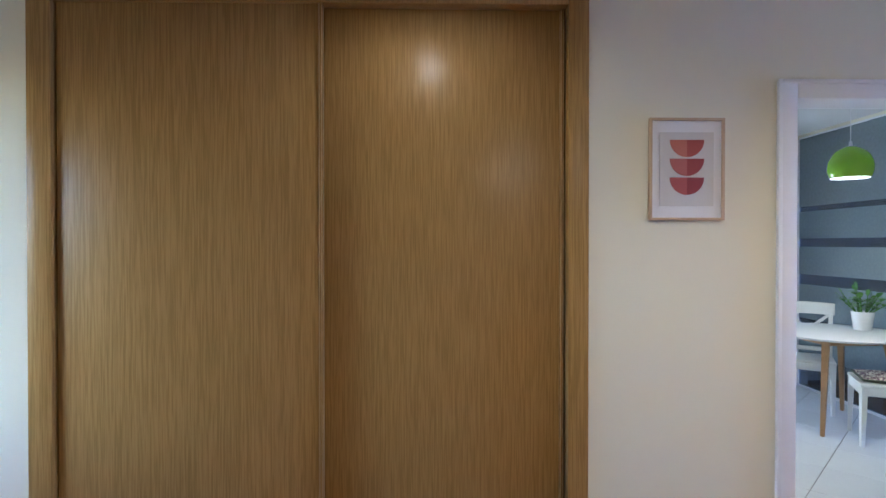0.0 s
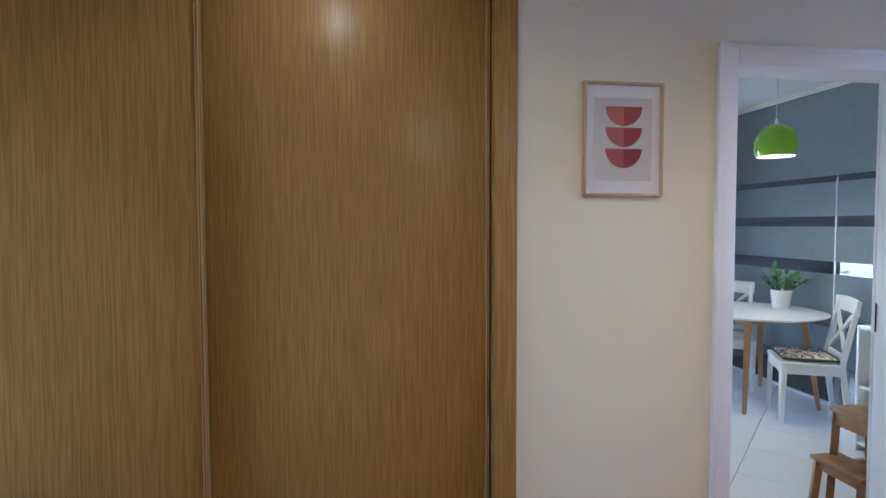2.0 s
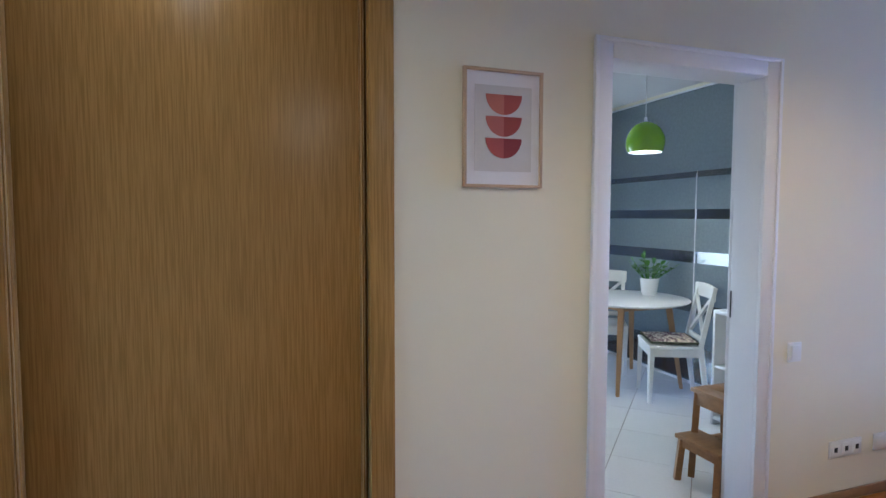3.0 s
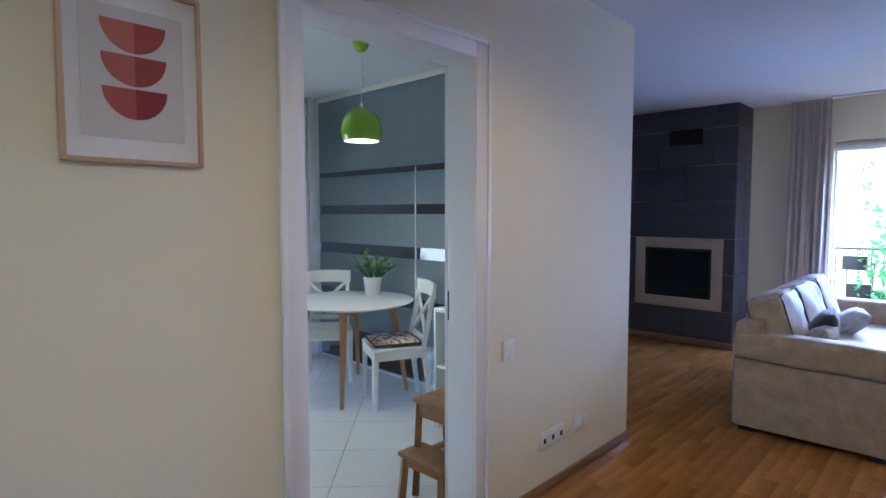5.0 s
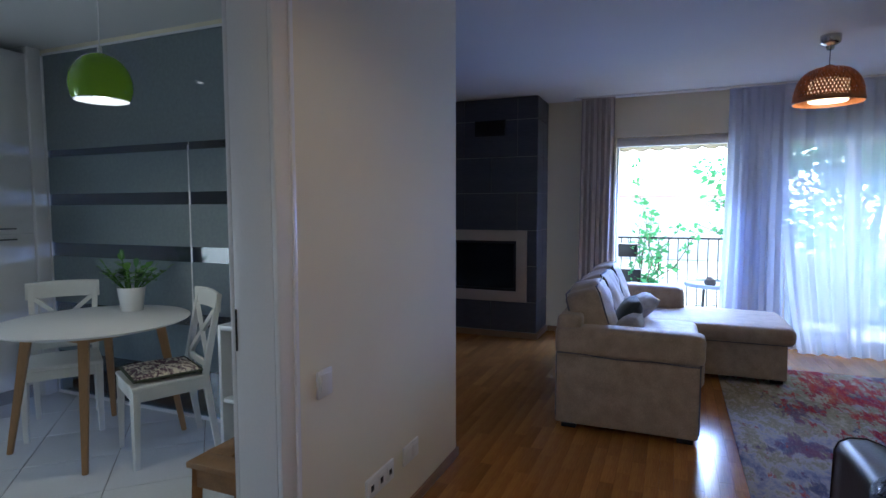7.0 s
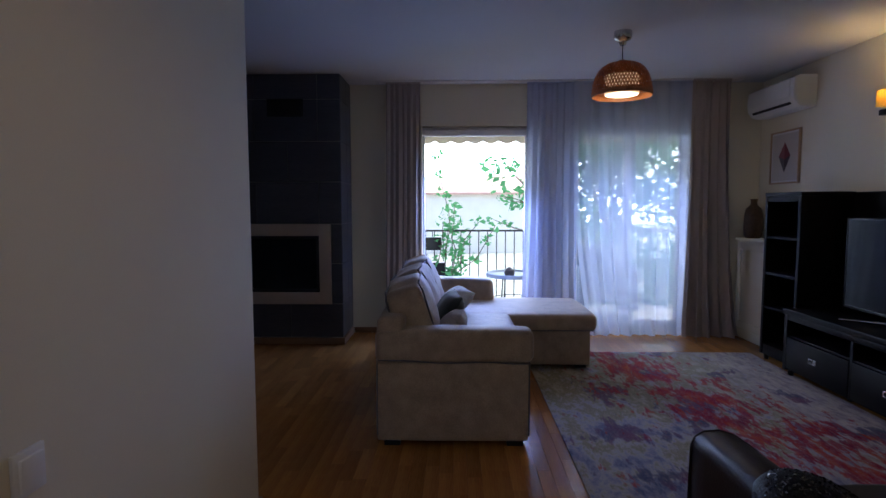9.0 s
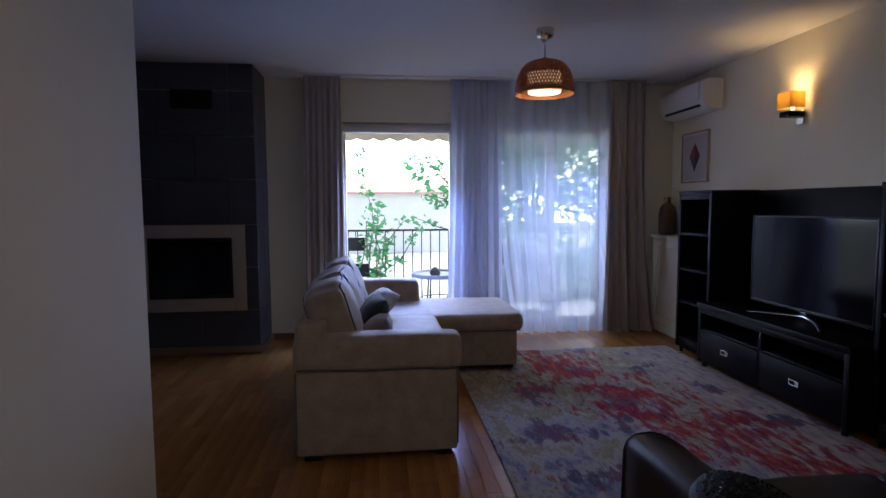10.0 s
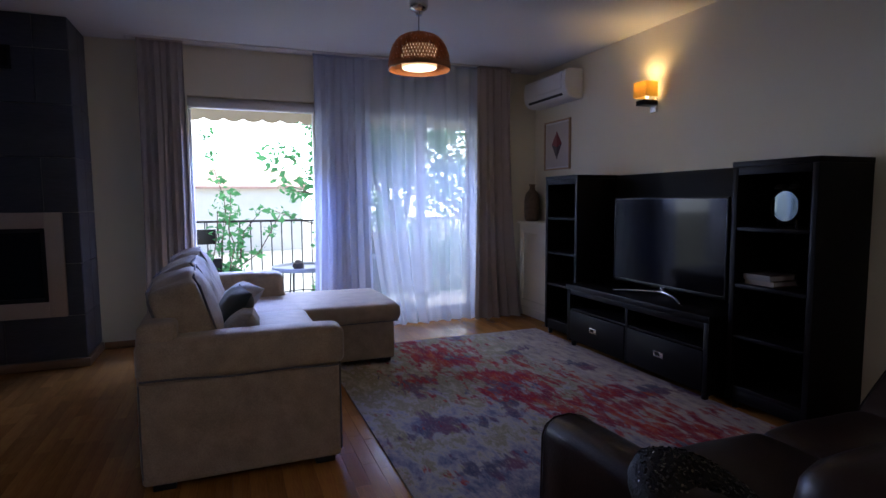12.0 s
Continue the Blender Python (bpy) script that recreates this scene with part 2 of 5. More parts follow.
SHEERTHIN = veil("thin_daylit_sheer_voile", (0.68, 0.74, 0.92), 0.29)
PANE = glass_material("window_glass")
PARTGLASS = glass_material("partition_glass", (0.46, 0.51, 0.54))
FROST = veil("frosted_film", (0.365, 0.415, 0.41), 0.12, fine=40)
FROSTGLOSS = veil("glossy_frosted_film", (0.35, 0.395, 0.39), 0.10, fine=40, gloss=0.08)
LIME = material("lime_green_enamel", (0.25, 0.50, 0.008), 0.12, vary=0.08, scale=2, bump=0.0, coat=0.4)
GLOW = material("lit_diffuser", (0.9, 0.9, 0.88), 0.6, bump=0.0, emit=(1.0, 0.96, 0.9), strength=0.9)
GLOWWARM = material("lit_warm_diffuser", (0.9, 0.85, 0.75), 0.6, bump=0.0, emit=(1.0, 0.84, 0.62), strength=0.8)
SHADE = veil("amber_lamp_shade", (0.90, 0.66, 0.20), 0.0, fine=300)
DRUM = material("amber_drum_side", (0.8, 0.55, 0.3), 0.6, bump=0.0, emit=(1.0, 0.60, 0.30), strength=0.34)
BAMBOO = material("woven_bamboo", (0.42, 0.17, 0.06), 0.45, vary=0.3, scale=20, bump=0.05, random=0.25)
CHAIRW = material("cream_white_chair_paint", (0.80, 0.79, 0.74), 0.35, vary=0.06, scale=6)
TABLEW = material("white_table_top", (0.86, 0.86, 0.86), 0.36, vary=0.03, bump=0.0)
ASH = material("light_oak_leg", (0.50, 0.29, 0.13), 0.45, vary=0.25, scale=4, fine=50, stretch=(4, 4, 0.3), bump=0.04)
ACACIA = material("oiled_oak_stool", (0.37, 0.19, 0.07), 0.4, vary=0.35, scale=5, fine=60, stretch=(0.4, 3, 3), bump=0.05)
LEAF = material("glossy_green_leaf", (0.11, 0.27, 0.03), 0.35, vary=0.4, scale=12, random=0.3, bump=0.0)
POT = material("white_ceramic", (0.82, 0.82, 0.82), 0.25, bump=0.0, vary=0.03)
PLASTIC = material("white_plastic", (0.80, 0.79, 0.76), 0.35, bump=0.0, vary=0.04)
PAPER = material("art_paper_white", (0.78, 0.75, 0.76), 0.7, vary=0.03, bump=0.0)
CARD = material("art_paper_grey", (0.62, 0.58, 0.56), 0.7, vary=0.04, bump=0.0)
FRAMEW = material("pale_oak_frame", (0.55, 0.38, 0.24), 0.5, vary=0.15, stretch=(3, 3, 0.4))
REDS = [material("print_red_%s" % k, c, 0.7, bump=0.0, vary=0.06) for k, c in (("a", (0.48, 0.15, 0.11)), ("b", (0.36, 0.07, 0.055)), ("c", (0.42, 0.12, 0.10)), ("d", (0.30, 0.05, 0.045)), ("e", (0.38, 0.08, 0.075)), ("f", (0.24, 0.028, 0.035)))]

# ---- mesh helpers ----


def mesh_of(name, bm, mat, smooth=True):
    me = bpy.data.meshes.new(name)
    bmesh.ops.recalc_face_normals(bm, faces=bm.faces)
    bm.to_mesh(me)
    bm.free()
    for m in (mat if isinstance(mat, (list, tuple)) else [mat]):
        me.materials.append(m)
    if smooth:
        me.shade_smooth()
        me.set_sharp_from_angle(angle=radians(38))
    return me


def part(name, bm, mat, parent=None, label=""):
    ob = new(name, mesh_of(name, bm, mat))
    ob.parent = parent
    if label:
        tagged(ob, label)
    return ob


def thing(name, label, category, m=None, group="", kind=""):
    ob = tagged(new(name), label, category, group, kind)
    if m:
        ob.matrix_world = m
    return ob


def box(x0, x1, y0, y1, z0, z1, bevel=0.0, segments=2, bm=None):
    """A box with rounded edges; joins into bm where given."""
    b = bmesh.new()
    bmesh.ops.create_cube(b, size=1)
    for v in b.verts:
        v.co = ((x0 + x1) / 2 + v.co.x * (x1 - x0), (y0 + y1) / 2 + v.co.y * (y1 - y0), (z0 + z1) / 2 + v.co.z * (z1 - z0))
    if bevel:
        bmesh.ops.bevel(b, geom=b.edges[:], offset=bevel, segments=segments, affect="EDGES", profile=0.5)
    return joined(b, bm)


def joined(b, bm=None):
    if bm is None:
        return b
    me = bpy.data.meshes.new("tmp")
    b.to_mesh(me)
    b.free()
    bm.from_mesh(me)
    bpy.data.meshes.remove(me)
    return bm


def lathe(profile, steps=40, bm=None, at=(0, 0, 0)):
    """A surface turned round z from (radius, height) pairs."""
    b = bm or bmesh.new()
    rings = []
    for r, z in profile:
        if r < 1e-5:
            rings.append([b.verts.new((at[0], at[1], at[2] + z))])
        else:
            rings.append([b.verts.new((at[0] + r * math.cos(math.tau * i / steps), at[1] + r * math.sin(math.tau * i / steps), at[2] + z)) for i in range(steps)])
    for a, c in zip(rings, rings[1:]):
        for i in range(steps):
            j = (i + 1) % steps
            vs = [a[i % len(a)], a[j % len(a)], c[j % len(c)], c[i % len(c)]]
            vs = list(dict.fromkeys(vs))
            if len(vs) > 2:
                b.faces.new(vs)
    return b


def bar(p, q, r0, r1=None, sides=12, bm=None, square=False):
    """A tapered rod from p to q, round or four-sided."""
    b = bm or bmesh.new()
    r1 = r0 if r1 is None else r1
    p, q = Vector(p), Vector(q)
    turn = (q - p).to_track_quat("Z", "Y")
    n = 4 if square else sides
    rings = []
    for c, r in ((p, r0), (q, r1)):
        rings.append([b.verts.new(c + turn @ Vector((r * math.cos(math.tau * (i + 0.5 * square) / n), r * math.sin(math.tau * (i + 0.5 * square) / n), 0))) for i in range(n)])
    for i in range(n):
        b.faces.new((rings[0][i], rings[0][(i + 1) % n], rings[1][(i + 1) % n], rings[1][i]))
    b.faces.new(rings[0][::-1]), b.faces.new(rings[1])
    return b


def slab(points, z0, z1, bm=None, bevel=0.0):
    """An upright prism over an outline in x and y."""
    b = bmesh.new()
    lo, hi = [b.verts.new((x, y, z0)) for x, y in points], [b.verts.new((x, y, z1)) for x, y in points]
    n = len(points)
    for i in range(n):
        b.faces.new((lo[i], lo[(i + 1) % n], hi[(i + 1) % n], hi[i]))
    b.faces.new(lo[::-1]), b.faces.new(hi)
    bmesh.ops.recalc_face_normals(b, faces=b.faces)
    if bevel:
        bmesh.ops.bevel(b, geom=b.edges[:], offset=bevel, segments=2, affect="EDGES", profile=0.5)
    return joined(b, bm)


def spun(bm, m):
    bmesh.ops.transform(bm, matrix=m, verts=bm.verts)
    return bm


def pillow(w, d, h, puff=0.5, seed=0, n=14):
    """A stuffed cushion, w by d, h thick in the middle, with soft dents."""
    b = bmesh.new()
    top, bot = {}, {}
    for i in range(n + 1):
        for j in range(n + 1):
            u, v = 2 * i / n - 1, 2 * j / n - 1
            edge = (max(0.0, 1 - abs(u) ** 2.6) * max(0.0, 1 - abs(v) ** 2.6)) ** puff
            pinch = 1 - 0.06 * (1 - abs(u * v)) * (abs(u) ** 4 + abs(v) ** 4) * 0.5
            dent = 0.10 * noise.noise((u * 1.7 + seed, v * 1.7, seed * 1.3))
            x, y = u * w / 2 * pinch, v * d / 2 * pinch
            z = h / 2 * edge * (1 + dent)
            top[i, j] = b.verts.new((x, y, z))
            bot[i, j] = top[i, j] if i in (0, n) or j in (0, n) else b.verts.new((x, y, -z))
    for i in range(n):
        for j in range(n):
            for g in (top, bot):
                vs = list(dict.fromkeys((g[i, j], g[i + 1, j], g[i + 1, j + 1], g[i, j + 1])))
                if len(vs) > 2:
                    try:
                        b.faces.new(vs)
                    except ValueError:
                        pass
    return b


def structure(name, bm, mat, label=""):
    return tagged(new(name, mesh_of(name, bm, mat)), label, kind="structure")


# ---- structure: walls, floors, ceilings ----
CEIL, WALL = 2.55, 2.80
X0, XW, YS, YN = -2.6, 7.59, -1.13, 6.7
LIVN = 6.2

# hall wall with the wardrobe recess and the kitchen doorway
w = box(X0, -1.354, WALL, 2.95, 0, CEIL)
box(0.99, 1.844, WALL, 2.95, 0, CEIL, bm=w)
box(1.844, 2.746, WALL, 2.95, 2.106, CEIL, bm=w)
box(2.746, 4.20, WALL, 2.95, 0, CEIL, bm=w)
structure("wall_north", w, CREAM, "cream painted hall wall with a kitchen doorway")
w = box(4.08, 4.20, 2.952, 3.5, 0, CEIL)
box(4.08, 4.20, 3.5, LIVN, 2.522, CEIL, bm=w)
box(4.11, 4.20, 6.03, LIVN, 0, 2.522, bm=w)
structure("wall_partition", w, CREAM, "cream painted wall end beside the glass partition")
structure("wall_south", box(X0, XW + 0.3, YS - 0.15, YS, 0, CEIL), CREAM, "cream painted living room wall")
# end wall out of view; its opening is added to let fill light in
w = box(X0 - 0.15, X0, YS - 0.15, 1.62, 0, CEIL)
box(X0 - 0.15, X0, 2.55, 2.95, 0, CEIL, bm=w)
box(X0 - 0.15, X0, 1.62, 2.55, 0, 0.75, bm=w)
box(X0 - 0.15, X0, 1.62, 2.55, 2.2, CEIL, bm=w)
structure("wall_west", w, CREAM, "cream painted hall end wall with an added unseen opening")
structure("wall_living_north", box(4.20, XW + 0.3, LIVN, LIVN + 0.15, 0, CEIL), CREAM, "cream painted living room end wall")
# window wall with two tall openings
WT = 2.135
OPEN1, OPEN2 = (1.20, 2.285), (-0.435, 0.74)
w = box(XW, XW + 0.3, YS, OPEN2[0], 0, CEIL)
box(XW, XW + 0.3, OPEN2[1], OPEN1[0], 0, CEIL, bm=w)
box(XW, XW + 0.3, OPEN1[1], LIVN, 0, CEIL, bm=w)
for a, b in (OPEN1, OPEN2):
    box(XW, XW + 0.3, a, b, WT, CEIL, bm=w)
structure("wall_east", w, CREAM, "cream painted window wall with two tall openings")
# kitchen walls
w = box(1.05, 1.2, 2.95, YN + 0.15, 0, CEIL)
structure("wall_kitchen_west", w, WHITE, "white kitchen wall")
w = box(1.2, 1.3, YN, YN + 0.15, 0, CEIL)
box(1.3, 2.0, YN, YN + 0.15, 0, 0.5, bm=w)
box(1.3, 2.0, YN, YN + 0.15, 1.4, CEIL, bm=w)
box(2.0, 4.08, YN, YN + 0.15, 0, CEIL, bm=w)
box(4.08, 4.20, 6.2, YN + 0.15, 0, CEIL, bm=w)
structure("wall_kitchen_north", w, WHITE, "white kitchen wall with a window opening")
structure("wall_wardrobe_back", box(-1.6, 1.05, 3.5, 3.6, 0, CEIL), CREAM, "plain wall behind the wardrobe")
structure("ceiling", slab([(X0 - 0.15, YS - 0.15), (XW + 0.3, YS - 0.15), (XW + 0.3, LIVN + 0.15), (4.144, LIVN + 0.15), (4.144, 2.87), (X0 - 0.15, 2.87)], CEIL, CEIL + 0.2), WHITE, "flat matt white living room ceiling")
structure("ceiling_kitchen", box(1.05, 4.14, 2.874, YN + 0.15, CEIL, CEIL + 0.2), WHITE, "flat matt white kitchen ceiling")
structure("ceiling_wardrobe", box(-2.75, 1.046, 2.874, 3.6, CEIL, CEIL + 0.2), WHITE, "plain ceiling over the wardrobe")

# skirting boards
for name, b in (("baseboard_north", box(2.796, 4.212, WALL - 0.014, WALL - 0.001, 0.004, 0.055, 0.003)), ("baseboard_east", box(XW - 0.016, XW - 0.001, OPEN1[1], 2.997, 0.004, 0.06, 0.003)),
                ("baseboard_hall", box(0.995, 1.795, WALL - 0.014, WALL - 0.001, 0.004, 0.055, 0.003)), ("baseboard_corner", box(4.201, 4.214, WALL - 0.014, 3.5, 0.004, 0.055, 0.003)),
                ("baseboard_south", box(X0, 4.2, YS + 0.001, YS + 0.015, 0.004, 0.055, 0.003))):
    structure(name, b, SKIRT, "narrow brown wooden skirting board")

# door lining and casing round the kitchen doorway
door = tagged(new("door_1"), "open kitchen doorway with a white moulded casing", "doorway", kind="structure")
OL, OR, OT = 1.884, 2.706, 2.066
casing = bmesh.new()
for y0, y1 in ((WALL - 0.018, WALL + 0.0), (2.95, 2.968)):
    box(OL - 0.083, OL + 0.0, y0, y1, 0.0, OT + 0.075, 0.004, bm=casing)
    box(OR, OR + 0.083, y0, y1, 0.0, OT + 0.075, 0.004, bm=casing)
    box(OL + 0.001, OR - 0.001, y0, y1, OT, OT + 0.074, 0.004, bm=casing)
part("casing", casing, TRIM, door)
outer = bmesh.new()
for x0, x1, z1 in ((OL - 0.087, OL - 0.068, OT + 0.082), (OR + 0.068, OR + 0.087, OT + 0.082)):
    box(x0, x1, WALL - 0.026, WALL - 0.016, 0.0, z1, 0.004, bm=outer)
box(OL - 0.067, OR + 0.067, WALL - 0.026, WALL - 0.016, OT + 0.063, OT + 0.082, 0.004, bm=outer)
part("casing_edge", outer, TRIM, door)
lining = bmesh.new()
box(OL - 0.04, OL, WALL, 2.95, 0, OT, 0.002, bm=lining)
box(OR, OR + 0.04, WALL, 2.95, 0, OT, 0.002, bm=lining)
box(OL - 0.04, OR + 0.04, WALL, 2.95, OT, OT + 0.04, 0.002, bm=lining)
part("lining", lining, TRIM, door)
part("strike_plate", box(OR - 0.003, OR + 0.001, 2.941, 2.947, 0.95, 1.08, 0.001), BLACK, door, "dark metal strike plate")
structure("threshold", box(OL, OR, WALL - 0.01, 2.955, -0.002, 0.004, 0.001), SKIRT, "thin brown threshold strip")

# glass partition between kitchen and living room
glass = tagged(new("window_partition"), "tall glass partition with frosted horizontal bands", "glass partition", kind="structure")
GX = 4.085
part("glazing_frame", box(GX - 0.015, GX + 0.02, 3.5, 5.99, 2.505, 2.519, bm=box(GX - 0.015, GX + 0.02, 5.99, 6.03, 0, 2.505, bm=box(GX - 0.015, GX + 0.02, 3.5, 5.99, 0, 0.02))), TRIM, glass)
for y0, y1 in ((3.5, 4.594), (4.612, 5.99)):
    pane = part("pane", box(GX - 0.005, GX + 0.005, y0, y1, 0.02, 2.505), PARTGLASS, glass)
    pane.visible_shadow = False
# white strip stands in for edge light on the clear joint, so stops short
part("glass_joint", box(GX - 0.008, GX + 0.007, 4.597, 4.609, 0.02, 1.80, 0.002), TRIM, glass, "joint between the panes, white where it catches light")
for z0, z1 in ((0.33, 0.62), (0.70, 1.043), (1.142, 1.418), (1.50, 1.77), (1.82, 2.50)):
    gx = GX - 0.0075
    part("frosted_band", box(gx, gx + 0.0013, 3.5, 5.99, z0, z1), FROSTGLOSS if z0 > 1.8 else FROST, glass, "grey-blue frosted film")
structure("trim_partition_post", box(3.976, 4.066, 6.0, 6.2, 0, CEIL, 0.003), TRIM, "white upright post beside the glass")


# windows: frames with a roller box
EDGE_W = 0.022


def window(name, span, leaves):
    w = tagged(new(name), "white framed tall balcony window, daylight behind", "window", kind="structure")
    a, b = span
    f = bmesh.new()
    for y0, y1, z0, z1 in ((a, a + EDGE_W, 0.0, WT), (b - EDGE_W, b, 0.0, WT), (a + EDGE_W, b - EDGE_W, WT - 0.035, WT), (a + EDGE_W, b - EDGE_W, 0, 0.05)):
        box(XW + 0.08, XW + 0.15, y0, y1, z0, z1, 0.004, bm=f)
    part("window_frame", f, TRIM, w)
    part("roller_box", box(XW + 0.02, XW + 0.10, a + 0.002, b - 0.002, WT - 0.095, WT - 0.037, 0.004), TRIM, w, "grey-white roller blind box")
    step = (b - a - 2 * EDGE_W) / max(leaves, 1)
    for k in range(leaves):
        y0 = a + EDGE_W + k * step
        s = bmesh.new()
        for p, q, r, t in ((y0, y0 + 0.05, 0.05, WT - 0.04), (y0 + step - 0.05, y0 + step, 0.05, WT - 0.04), (y0 + 0.05, y0 + step - 0.05, WT - 0.10, WT - 0.04), (y0 + 0.05, y0 + step - 0.05, 0.05, 0.12)):
            box(XW + 0.10, XW + 0.14, p, q, r, t, 0.004, bm=s)
        part("sash", s, TRIM, w)
        g = part("pane", box(XW + 0.118, XW + 0.124, y0 + 0.05, y0 + step - 0.05, 0.12, WT - 0.10), PANE, w)
        g.visible_shadow = False
    return w


window("window_1", OPEN1, 0)
window("window_2", OPEN2, 2)

# chimney breast of slate tiles
breast = tagged(new("wall_chimney"), "dark slate tiled chimney breast with a glass-fronted fireplace", "chimney breast", kind="structure")
CX, CY0, CY1 = 7.085, 3.015, 4.60
FY0, FY1, FZ0, FZ1 = 3.122, 4.055, 0.393, 1.156
IY0, IY1, IZ0, IZ1 = 3.231, 3.945, 0.506, 1.044
core = bmesh.new()
box(CX + 0.012, XW, CY0 + 0.012, CY1, 0.0, CEIL, bm=core)
part("core", core, JOINT, breast)
ROWSZ = (0.07, 0.393, 0.78, 1.156, 1.551, 1.929, 2.316, 2.548)
TILE_W = 0.595


def slate(x0, x1, y0, y1, z0, z1):
    part("tile", box(x0, x1, y0, y1, z0, z1, 0.0015, 1), SLATE, breast)


for i, (z0, z1) in enumerate(zip(ROWSZ, ROWSZ[1:])):
    off = 3.231 + (0.288 if i in (0, 4) else 0.0)
    cuts = [CY0] + [c for c in (off + TILE_W * k for k in range(-1, 4)) if CY0 + 0.05 < c < CY1 - 0.05] + [CY1]
    if i in (1, 2):
        cuts = [CY0, FY0, FY1, CY1]
    for j, (y0, y1) in enumerate(zip(cuts, cuts[1:])):
        if i in (1, 2) and j == 1:
            continue
        slate(CX, CX + 0.013, y0 + 0.002, y1 - 0.002, z0 + 0.0025, z1 - 0.0025)
    slate(CX + 0.014, 7.36, CY0, CY0 + 0.013, z0 + 0.0025, z1 - 0.0025)
    slate(7.364, XW - 0.002, CY0, CY0 + 0.013, z0 + 0.0025, z1 - 0.0025)
structure("baseboard_chimney", box(CX - 0.016, CX + 0.01, CY0 - 0.016, CY1, 0.004, 0.066, 0.004, bm=box(CX + 0.011, XW - 0.018, CY0 - 0.016, CY0 + 0.01, 0.004, 0.066, 0.004)), SKIRT, "brown wooden skirting of the chimney breast")

fire = thing("fireplace", "built-in fireplace with a beige stone surround and dark glass", "fireplace")
f = bmesh.new()
for y0, y1, z0, z1 in ((FY0, IY0, FZ0, FZ1), (IY1, FY1, FZ0, FZ1), (IY0, IY1, FZ0, IZ0), (IY0, IY1, IZ1, FZ1)):
    box(CX - 0.022, CX + 0.02, y0, y1, z0, z1, 0.002, bm=f)
part("surround", f, BEIGE, fire)
f = bmesh.new()
for y0, y1, z0, z1 in ((IY0, IY0 + 0.03, IZ0, IZ1), (IY1 - 0.03, IY1, IZ0, IZ1), (IY0 + 0.03, IY1 - 0.03, IZ0, IZ0 + 0.03), (IY0 + 0.03, IY1 - 0.03, IZ1 - 0.03, IZ1)):
    box(CX - 0.012, CX + 0.02, y0, y1, z0, z1, 0.002, bm=f)
part("door_frame", f, BLACK, fire)
part("fire_glass", box(CX - 0.002, CX + 0.011, IY0 + 0.03, IY1 - 0.03, IZ0 + 0.03, IZ1 - 0.03), FIREGLASS, fire, "dark reflective fireplace glass")
vent = thing("air_vent", "black slatted air vent set into the slate chimney breast", "vent")
part("frame", box(CX - 0.008, CX + 0.002, 3.36, 3.70, 2.155, 2.32, 0.002), BLACK, vent)
for k in range(7):
    part("slat", spun(box(-0.006, 0.001, 3.375, 3.685, -0.008, 0.008, 0.001, 1), pose(CX - 0.010, 0, 2.176 + 0.0205 * k, 0, 25, 0)), BLACK, vent)

# ---- built-in wardrobe ----
ward = thing("sliding_wardrobe", "oak-veneered built-in wardrobe with two closed sliding doors", "wardrobe")
WL, WR, WLI, WRI, WTOP = -1.354, 0.99, -1.255, 0.903, 2.457
f = bmesh.new()
box(WL, WLI, WALL - 0.012, 2.86, 0, CEIL, 0.003, bm=f)
part("side_post", f, OAK, ward)
part("side_post", box(WRI, WR, WALL - 0.012, 2.86, 0, CEIL, 0.003), OAK, ward)
part("top_rail", box(WLI, WRI, WALL - 0.010, 2.86, WTOP, CEIL, 0.003), OAK, ward)
part("floor_track", box(WLI, WRI, WALL, 2.90, 0.0, 0.03, 0.002), OAK, ward)
part("carcass", box(WL + 0.01, WR - 0.01, 3.0, 3.45, 0.0, CEIL - 0.01), OAK, ward)


def sliding_door(x0, x1, y, edge_left, edge_right):
    d = part("door", box(x0 + 0.019, x1 - 0.019, y, y + 0.024, 0.035, WTOP + 0.03, 0.002), OAK, ward)
    for x, on in ((x0, edge_left), (x1 - 0.018, edge_right)):
        if on:
            e = bmesh.new()
            box(x, x + 0.018, y - 0.006, y + 0.028, 0.033, WTOP + 0.03, 0.002, bm=e)
            part("grip_profile", e, OAK, d)
            for k in (0.003, 0.012):
                part("grip_bead", box(x + k, x + k + 0.003, y - 0.012, y - 0.005, 0.033, WTOP + 0.03, 0.001), OAKEDGE, d)


sliding_door(-1.264, -0.137, 2.812, False, True)
sliding_door(-0.17, 0.898, 2.852, False, True)

# ---- hall: picture, switch, sockets, ceiling lamp ----


def framed_picture(name, label, m, w, h, bar_w, mount, draw):
    """Local axes: x along the wall, z up, the front towards -y."""
    p = thing(name, label, "picture", m)
    for x0, x1, z0, z1 in ((0, bar_w, 0, h), (w - bar_w, w, 0, h), (bar_w, w - bar_w, 0, bar_w), (bar_w, w - bar_w, h - bar_w, h)):
        part("frame_bar", box(x0, x1, -0.022, 0.0, z0, z1, 0.0015), FRAMEW, p)
    part("mount", box(bar_w, w - bar_w, -0.010, -0.002, bar_w, h - bar_w), PAPER, p)
    a, b = mount
    part("print", box(a, w - a, -0.0125, -0.0102, b, h - b), CARD, p)
    draw(p)
    return p


